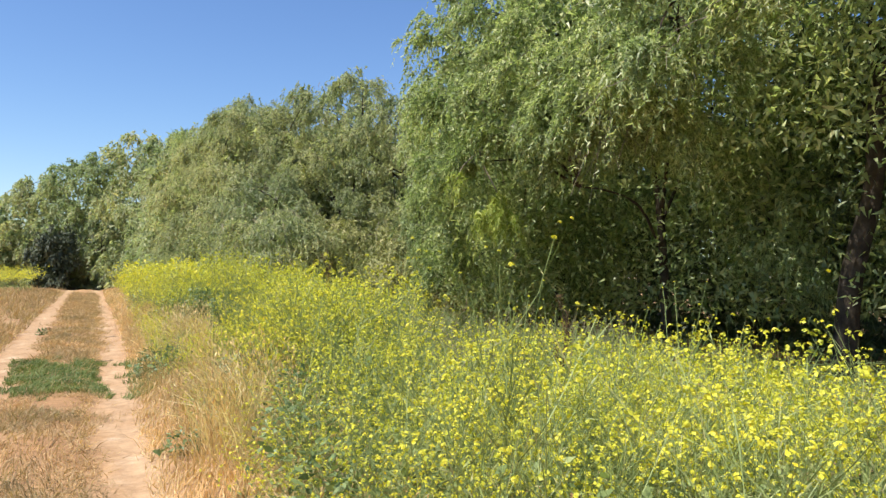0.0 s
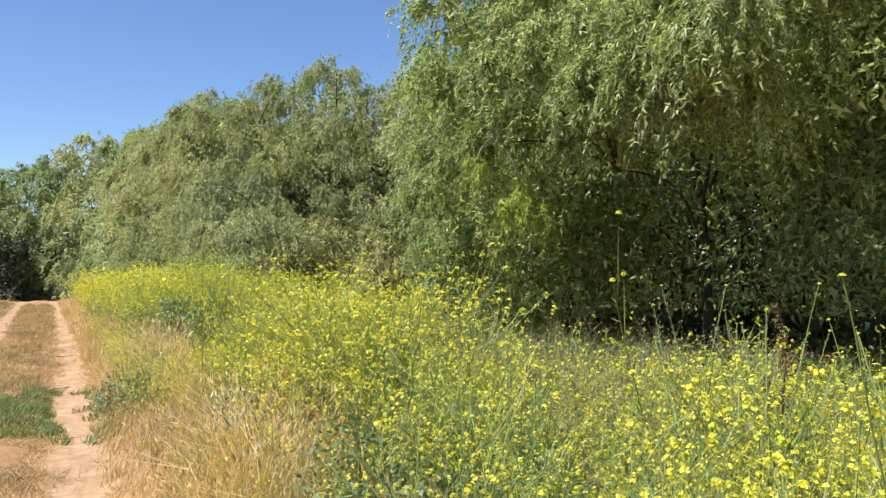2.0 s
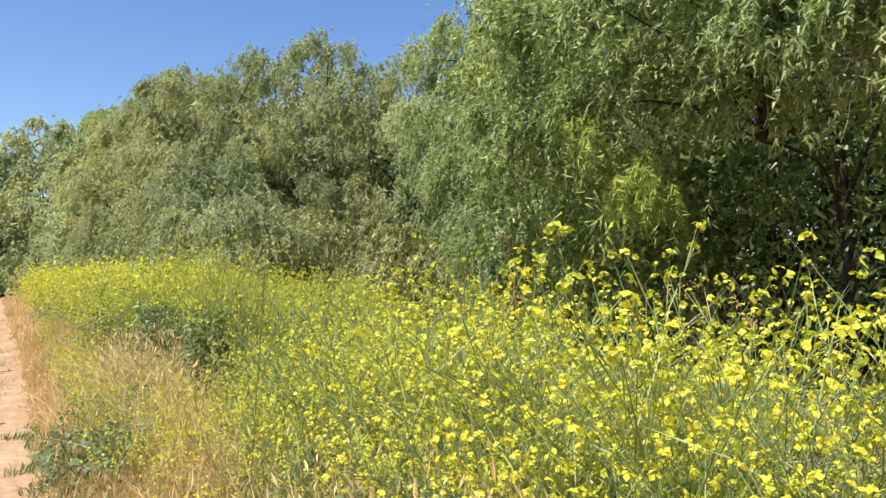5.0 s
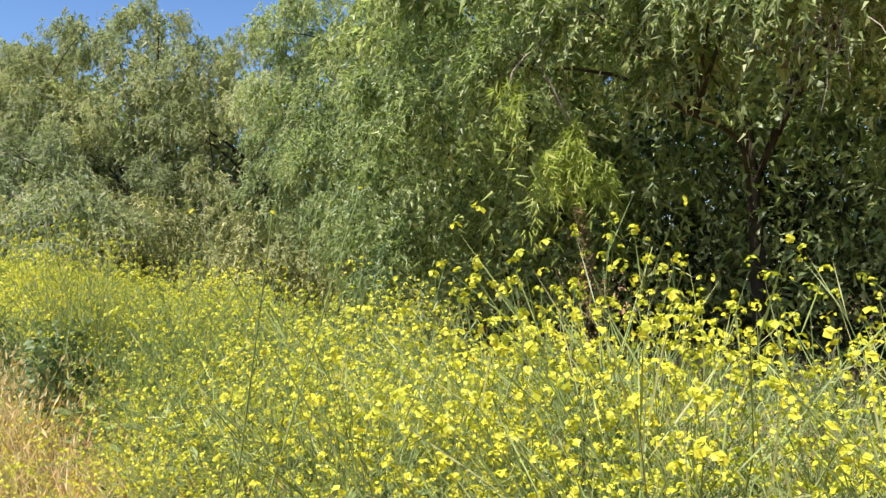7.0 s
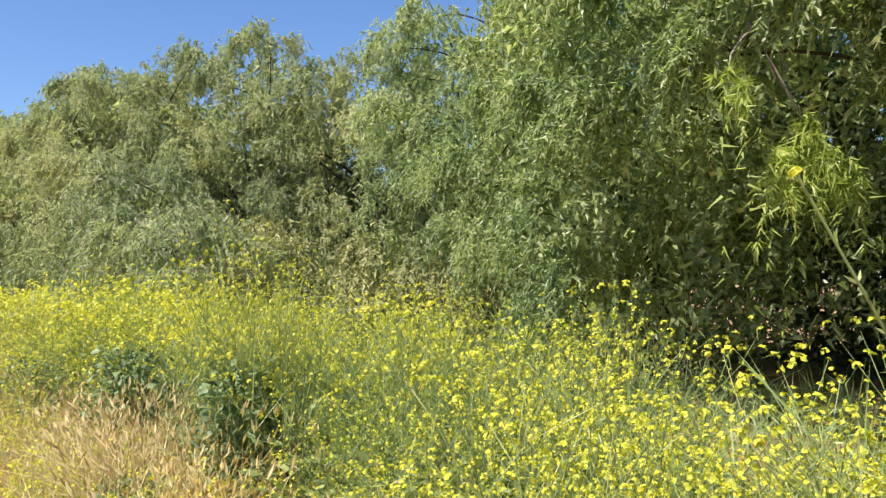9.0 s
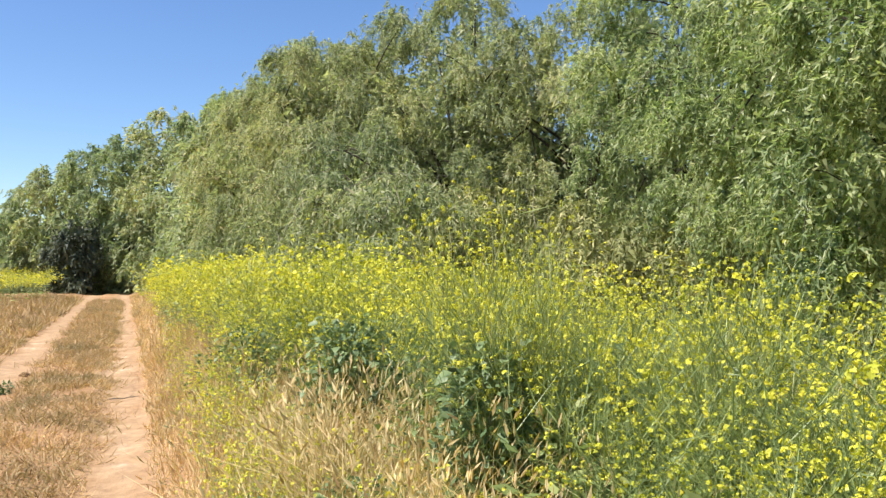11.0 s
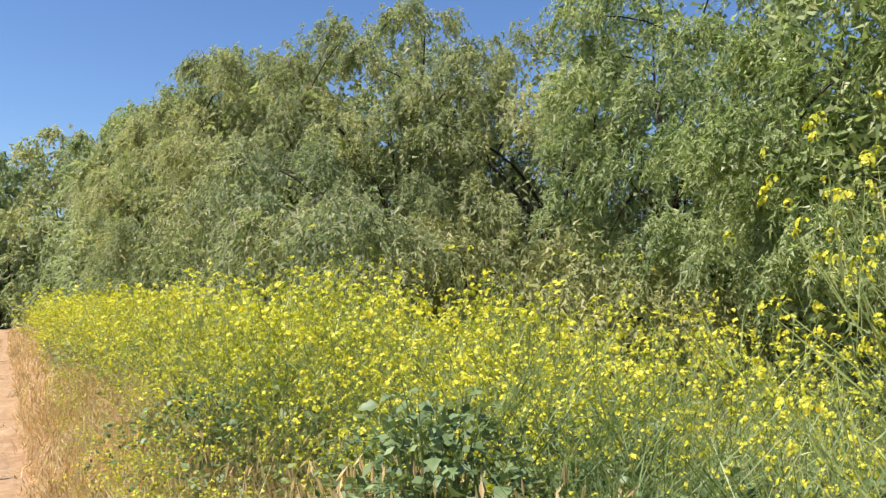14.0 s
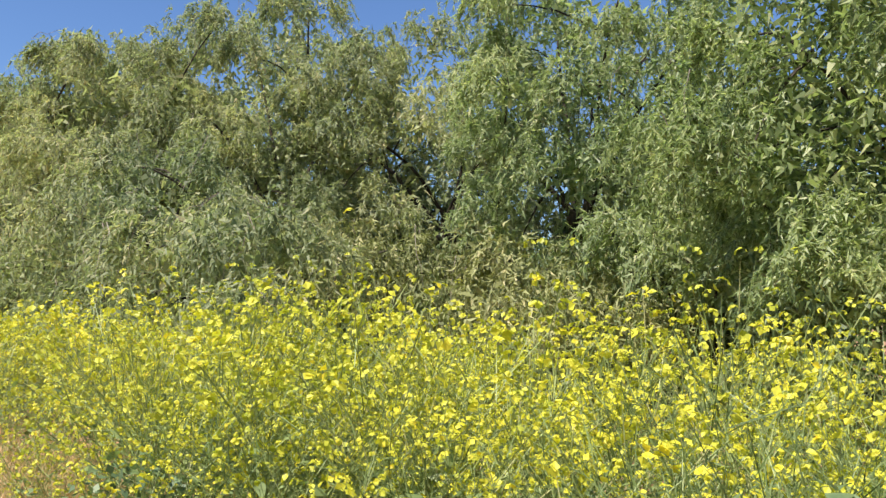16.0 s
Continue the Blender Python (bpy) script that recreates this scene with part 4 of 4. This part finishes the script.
# ---- grass ----
def grass(name, label, x, y, high, wide, lean, mat, seed, heads=0.0, sag=0.25, category="grass"):
    global rng
    rng = np.random.default_rng(seed)
    n = len(x)
    base = np.stack([x, y, terrain(x, y) - 0.01], 1)
    tuft_az = 6.28 * np.array([noise.noise((a * 1.7, b * 1.7, seed)) for a, b in zip(x, y)])
    way = np.stack([np.cos(tuft_az) * lean, np.sin(tuft_az) * lean, np.ones(n)], 1) + rng.normal(0, 0.22, (n, 3))
    L = high * rng.uniform(0.55, 1.2, n)
    got = [bent_blades(base, way, L, wide * rng.uniform(0.7, 1.3, n), sag * rng.uniform(0.2, 1.5, n))]
    if heads:
        sel = rng.random(n) < heads
        w = unit(way[sel])
        tip = base[sel] + w * (L[sel] * 0.9)[:, None]
        hl = rng.uniform(0.04, 0.08, sel.sum())
        hw = unit(w + rng.normal(0, 0.3, w.shape))
        for _ in range(2):
            got.append(blades(tip, hw, hl, hl * 0.2))
    v, f = stack(got)
    return tagged(new(name, mesh_np(name, v, f, mat)), label, category, kind="stuff")


r = np.random.default_rng(400)
n = 24000
gy = r.uniform(0.5, 24, n) ** 1.0
gx = 0.58 + track_shift(gy) + r.random(n) ** 0.9 * (edge(gy) + 0.45 - 0.58) + r.normal(0, 0.05, n)
gh = 0.17 + 0.42 * np.clip((gx - 0.64) / 0.75, 0, 1)
gh = gh + 0.36 * np.exp(-((gx - 1.4) / 0.4) ** 2 - ((gy - 13.9) / 1.4) ** 2) + 0.12 * np.exp(-((gx - 1.4) / 0.4) ** 2 - ((gy - 7.3) / 0.9) ** 2)
grass("dry_grass", "tall dry straw-coloured grass on the verge", gx, gy, gh, 0.006, 0.35, M_STRAW, 3, heads=0.25)
n = 4200
gx, gy = r.normal(1.56, 0.26, n), r.normal(13.35, 0.95, n)
some = r.random(n) < 0.35
gx, gy = np.where(some, r.normal(1.25, 0.18, n), gx), np.where(some, r.normal(7.2, 0.6, n), gy)
gx = np.clip(gx, 0.8, 2.05)
grass("foxtail_grass", "pale ripe foxtail grass with bristly heads", gx, gy, np.full(n, 0.8), 0.0075, 0.4, M_FOXTAIL, 13, heads=0.8)
n = 10000
gy = r.uniform(-0.5, 20, n)
gx = edge(gy) + 0.1 + r.random(n) * np.where(gy < 12, 4.2, 3.0)
grass("green_undergrowth", "rank green grass and stems under the mustard", gx, gy, np.full(n, 0.5), 0.009, 0.6, M_UNDER, 8, sag=0.4)
n = 9500
gy = r.uniform(-1, 21, n)
gx = 3.0 + r.random(n) ** 1.2 * 5.7
grass("green_undergrowth", "rank green weeds in the shade of the trees", gx, gy, np.full(n, 0.7), 0.015, 0.6, M_MLEAF, 12, sag=0.45)
n = 5000
gy = r.uniform(24, 54, n)
gx = 0.7 + r.random(n) * 1.5
grass("dry_grass", "dry straw-coloured grass on the far verge", gx, gy, np.full(n, 0.3), 0.016, 0.3, M_STRAW, 4)
def litter(name, label, x, y, high, wide, mat, seed, flat=1.0):
    """Short dead blades, one slip each."""
    global rng
    rng = np.random.default_rng(seed)
    n = len(x)
    base = np.stack([x, y, terrain(x, y) + rng.uniform(-0.005, 0.02, n)], 1)
    way = np.stack([rng.normal(0, flat, n), rng.normal(0, flat, n), rng.uniform(0.25, 1.0, n)], 1)
    v, f = slips(base, way, high * rng.uniform(0.5, 1.4, n), wide * rng.uniform(0.7, 1.4, n))
    return tagged(new(name, mesh_np(name, v, [f], mat)), label, "grass", kind="stuff")


def patchy(x, y, scale, least, seed):
    return np.array([noise.noise((a * scale, b * scale * 0.7, seed)) > least for a, b in zip(x, y)])


n = 58000
gy = 2 + 48 * r.random(n) ** 1.7
gx = r.uniform(-0.98, 0.2, n) + track_shift(gy) * 0.7 + r.normal(0, 0.09, n)
gx = gx + np.array([0.16 * noise.noise((0, b * 1.1, 3)) + 0.1 * noise.noise((a * 2, b * 3.1, 7)) for a, b in zip(gx, gy)])
sel = patchy(gx, gy, 1.5, -0.2, 2) & ~((np.abs(gy - 12.8) < 1.9) & (r.random(n) < 0.9))
litter("dead_grass", "flattened dead grass between the wheel ruts", gx[sel], gy[sel], np.full(sel.sum(), 0.075) * (1 + gy[sel] / 30), 0.0028 * (1 + gy[sel] / 10), M_STUBBLE, 5, 0.9)
n = 9000
gy = 2 + 44 * r.random(n) ** 1.3
gx = np.where(r.random(n) < 0.5, 0.56 + np.abs(r.normal(0, 0.07, n)), 0.1 - np.abs(r.normal(0, 0.1, n))) + track_shift(gy) + np.array([0.14 * noise.noise((1, b * 1.7, 6)) for b in gy])
sel = patchy(gx, gy, 2.2, -0.1, 16)
litter("dead_grass", "broken straw strewn along the edges of the wheel ruts", gx[sel], gy[sel], np.full(sel.sum(), 0.09), 0.003 * (1 + gy[sel] / 10), M_STRAW, 18, 0.8)
n = 9000
gy = 3 + 36 * r.random(n) ** 1.4
gx = r.normal(-0.42, 0.28, n) + track_shift(gy) * 0.7
sel = patchy(gx, gy, 1.1, -0.1, 11) & ~((np.abs(gy - 12.8) < 1.9) & (r.random(n) < 0.9)) & (np.abs(gx + 0.4) < 0.5)
grass("dead_grass", "short dry grass tufts between the wheel ruts", gx[sel], gy[sel], np.full(sel.sum(), 0.15), 0.005 * (1 + gy[sel] / 14), 0.5, M_STUBBLE, 15, sag=0.35)
n = 26000
gy = 2 + 50 * r.random(n) ** 1.5
gx = -1.56 - 6.5 * r.random(n) ** 1.9 + r.normal(0, 0.07, n)
sel = patchy(gx, gy, 0.8, -0.35, 5)
litter("dead_grass", "dead tan grass on the open bank", gx[sel], gy[sel], np.full(sel.sum(), 0.17) * (1 + gy[sel] / 50), 0.007 * (1 + gy[sel] / 12), M_STUBBLE, 6, 0.5)
n = 9000
gy = r.uniform(-6, 40, n)
gx = r.uniform(4.2, 9.5, n)
litter("leaf_litter", "dry grass and fallen leaves under the trees", gx, gy, np.full(n, 0.14), 0.012, M_STUBBLE, 9, 0.8)
n = 19000
gy = r.uniform(10.4, 15.2, n)
gx = r.uniform(-1.35, 1.2, n)
keep = np.array([abs(b - 12.8 + 0.4 * a) / 1.9 + 1.1 * noise.noise((a * 1.6, b * 1.2, 3)) + 0.5 * noise.noise((a * 5, b * 4, 5)) + 0.9 * max(0, abs(a + 0.45) - 0.5) ** 2 * (1 if a < 0 else 0) < 0.95
                 and min(abs(a - 0.32), abs(a + 1.25)) + 0.3 * noise.noise((a * 3, b * 2, 8)) > 0.17 for a, b in zip(gx, gy)])
grass("green_grass", "low green grass patch growing across the track", gx[keep], gy[keep], np.full(keep.sum(), 0.12), 0.008, 0.5, M_TURF, 7, sag=0.4)


# ---- broad-leaved weeds ----
def broad_leaf(seed):
    r = np.random.default_rng(seed)
    k = 6
    s = np.linspace(0, 1, k)
    w = 0.36 * np.sin(np.pi * s ** 0.8) * (1 + 0.3 * np.sin(s * 17 + seed)) + 0.015
    droop = -0.25 * s ** 2
    left = np.stack([s, w, droop + 0.10 * w / 0.36], 1)
    right = np.stack([s, -w * r.uniform(0.85, 1.1, k), droop + 0.10 * w / 0.36], 1)
    rib = np.stack([s, 0 * s, droop], 1)
    v = np.concatenate([left, rib, right])
    f = [[i, i + 1, k + i + 1, k + i] for i in range(k - 1)] + [[k + i, k + i + 1, 2 * k + i + 1, 2 * k + i] for i in range(k - 1)]
    return mesh_np("leaf", v, [np.array(f)], M_WEED, True)


LEAVES = [broad_leaf(k) for k in range(3)]


def weed(x, y, high, spread, count, seed, label):
    global rng
    rng = np.random.default_rng(seed)
    r = np.random.default_rng(seed)
    z = float(terrain(x, y))
    root = tagged(new("leafy_weed"), label, "weed", "broad-leaved weeds on the verge")
    root.location = (x, y, z)
    tips, paths = [], []
    for k in range(count):
        az, rise = r.uniform(0, 6.28), 0.06 + 0.94 * r.random() ** 1.15
        reach = spread * (0.2 + 0.75 * r.random() ** 0.7) * math.sqrt(max(1 - rise ** 2 * 0.75, 0.1))
        tip = np.array([math.cos(az) * reach, math.sin(az) * reach, high * rise])
        paths.append(np.stack([np.zeros(3), tip * (0.5, 0.5, 0.62), tip]))
        size = r.uniform(0.035, 0.085) * (1.15 - 0.3 * rise)
        ob = piece("leaf", LEAVES[k % 3], root)
        ob.matrix_basis = Matrix.LocRotScale(Vector(tip), Euler((r.normal(0, 0.5), r.uniform(-0.7, 0.6), az + r.normal(0, 0.6))), (size, size, size))
    n = count * 6
    da, du = r.uniform(0, 6.28, n), r.random(n) ** 0.8
    dw = spread * 0.95 * r.random(n) ** 0.5 * np.sqrt(np.clip(1 - du ** 2 * 0.8, 0.1, 1))
    fp = np.stack([np.cos(da) * dw, np.sin(da) * dw, 0.02 + high * 0.92 * du], 1)
    fv, ff = blades(fp, np.stack([np.cos(da), np.sin(da), r.normal(0, 0.5, n)], 1) + r.normal(0, 0.5, (n, 3)), r.uniform(0.03, 0.065, n), r.uniform(0.018, 0.036, n), np.array([0, 0, 1.0]) + r.normal(0, 0.4, (n, 3)), 0.5)
    piece("foliage", mesh_np("foliage", fv, [ff], M_WEED), root)
    v, f = tubes(np.array(paths), np.tile([[0.003, 0.0025, 0.0015]], (count, 1)), 3)
    piece("stemwork", mesh_np("stemwork", v, [f], M_STALK), root)


for k, (x, y, h, sp, c) in enumerate([(1.6, 7.9, 0.7, 0.36, 110), (1.85, 7.4, 0.8, 0.4, 90), (0.8, 12.1, 0.38, 0.32, 36), (1.05, 13.3, 0.36, 0.34, 36),
                                      (1.4, 12.85, 0.5, 0.3, 60), (1.85, 12.55, 1.06, 0.29, 230), (1.75, 14.4, 1.1, 0.42, 260), (1.9, 15.2, 0.9, 0.45, 90),
                                      (1.5, 17.1, 0.85, 0.5, 90), (1.45, 16.4, 0.5, 0.35, 36), (1.35, 18.6, 0.5, 0.4, 36), (2.3, 14.5, 0.85, 0.5, 110), (2.75, 13.9, 0.85, 0.5, 110), (2.85, 14.9, 0.9, 0.5, 110), (2.45, 15.4, 0.85, 0.45, 90), (1.25, 5.2, 0.6, 0.4, 60), (1.36, 8.15, 0.6, 0.34, 90), (1.06, 11.55, 0.45, 0.34, 60), (2.35, 13.4, 0.85, 0.5, 170), (2.5, 12.7, 0.85, 0.45, 150), (2.2, 13.0, 0.9, 0.4, 150), (2.75, 13.3, 0.95, 0.42, 150), (1.3, 4.3, 0.55, 0.4, 60), (1.5, 6.0, 0.7, 0.4, 70),
                                      (0.74, 7.1, 0.2, 0.2, 16)]):
    weed(x, y, h, sp, c, 500 + k, "dark green broad-leaved weed in the dry grass" if h < 0.6 else "dark green broad-leaved weed under the mustard")


# ---- grey seeding weeds ----
r = np.random.default_rng(520)
for k in range(58):
    x, y = r.uniform(2.4, 4.8), r.uniform(5.2, 9.2)
    h = r.uniform(0.75, 1.02)
    root = tagged(new("seeding_weed"), "greyish green weed gone to seed", "weed", "seeding weeds among the mustard")
    root.matrix_basis = Matrix.LocRotScale((x, y, float(terrain(x, y))), Euler((0, 0, r.uniform(0, 6.28))), (h, h, h))
    if k < 3:
        st, hd, lf = mustard(530 + k, 14, 5, 3, 30)
        grey = [mesh_np("stalk", *st, M_GREY), mesh_np("seed_fluff", *hd, M_GREY), mesh_np("foliage", *lf, M_GREY)]
    for name, me in zip(("stalk", "seed_fluff", "foliage"), grey):
        piece(name, me, root)


def dock(x, y, high):
    """A dock stalk with a dense brown seed spike."""
    global rng
    rng = np.random.default_rng(77)
    root = tagged(new("dock_plant"), "dried dock stalk with a brown seed spike", "weed")
    root.location = (x, y, float(terrain(x, y)))
    s = np.linspace(0, 1, 7)
    stem = np.stack([0.05 * s ** 2, -0.04 * s, s * high], 1)
    v, f = tubes(stem[None], np.linspace(0.007, 0.003, 7)[None], 5)
    piece("stalk", mesh_np("stalk", v, [f], M_DEAD, True), root)
    for k in range(5):
        low = high * (0.6 + 0.08 * k)
        az = 2.4 * k
        a = np.array([np.interp(low, stem[:, 2], stem[:, i]) for i in range(3)])
        b = a + np.array([math.cos(az) * 0.07, math.sin(az) * 0.07, high * 0.17])
        n = 150
        t = rng.random((n, 1))
        p = a + (b - a) * t + rng.normal(0, 0.011, (n, 3))
        sv, sf = blades(p, rng.normal(size=(n, 3)), rng.uniform(0.008, 0.016, n), 0.009)
        piece("seed_spike", mesh_np("seed_spike", sv, [sf], M_DEAD), root)
    lv, lf = blades(stem[1:6] * 0.9, unit(rng.normal(size=(5, 3)) * (1, 1, 0.3)), 0.2, 0.05)
    piece("foliage", mesh_np("foliage", lv, [lf], M_MLEAF), root)


dock(2.3, 8.72, 1.42)
dock(2.75, 4.6, 1.15)


# ---- small things on the track ----
def stick(x, y, long, turn, seed, label):
    r = np.random.default_rng(seed)
    s = np.linspace(-0.5, 0.5, 7)
    p = np.stack([s * long * math.cos(turn), s * long * math.sin(turn), r.normal(0, 0.004, 7) + 0.016], 1)
    p[:, :2] += r.normal(0, 0.008, (7, 2))
    side = np.stack([p[4], p[4] + (0.03, 0.05, 0.012), p[4] + (0.05, 0.09, 0.006)])
    v, f = stack([tubes(p[None], np.linspace(0.008, 0.004, 7)[None], 6), tubes(side[None], np.array([[0.004, 0.003, 0.002]]), 5)])
    ob = tagged(new("stick", mesh_np("stick", v, f, M_TWIG, True)), label, "stick")
    ob.location = (x, y, float(terrain(x, y)) + 0.004)


stick(0.42, 20.0, 0.36, 0.35, 1, "thin dry twig lying across the wheel rut")
stick(0.36, 35.0, 0.6, 0.15, 2, "dry twig lying on the dusty rut")
stick(0.30, 15.2, 0.25, 0.3, 3, "short dry twig on the dusty rut")


def clod(x, y, size, seed):
    bm = bmesh.new()
    bmesh.ops.create_icosphere(bm, subdivisions=3, radius=size)
    for v in bm.verts:
        v.co *= 1 + 0.45 * noise.noise(v.co * (1.2 / size) + Vector((seed, 0, 0)))
        v.co.z *= 0.62
    me = bpy.data.meshes.new("clod")
    bm.to_mesh(me)
    bm.free()
    me.materials.append(M_DEAD)
    ob = tagged(new("clod", me), "dark brown earth clod on the dusty rut", "clod")
    ob.location = (x, y, float(terrain(x, y)) + size * 0.35)


clod(-0.95, 23.0, 0.07, 2)
weed(-1.0, 21.1, 0.13, 0.13, 22, 601, "small green weed growing in the wheel rut")
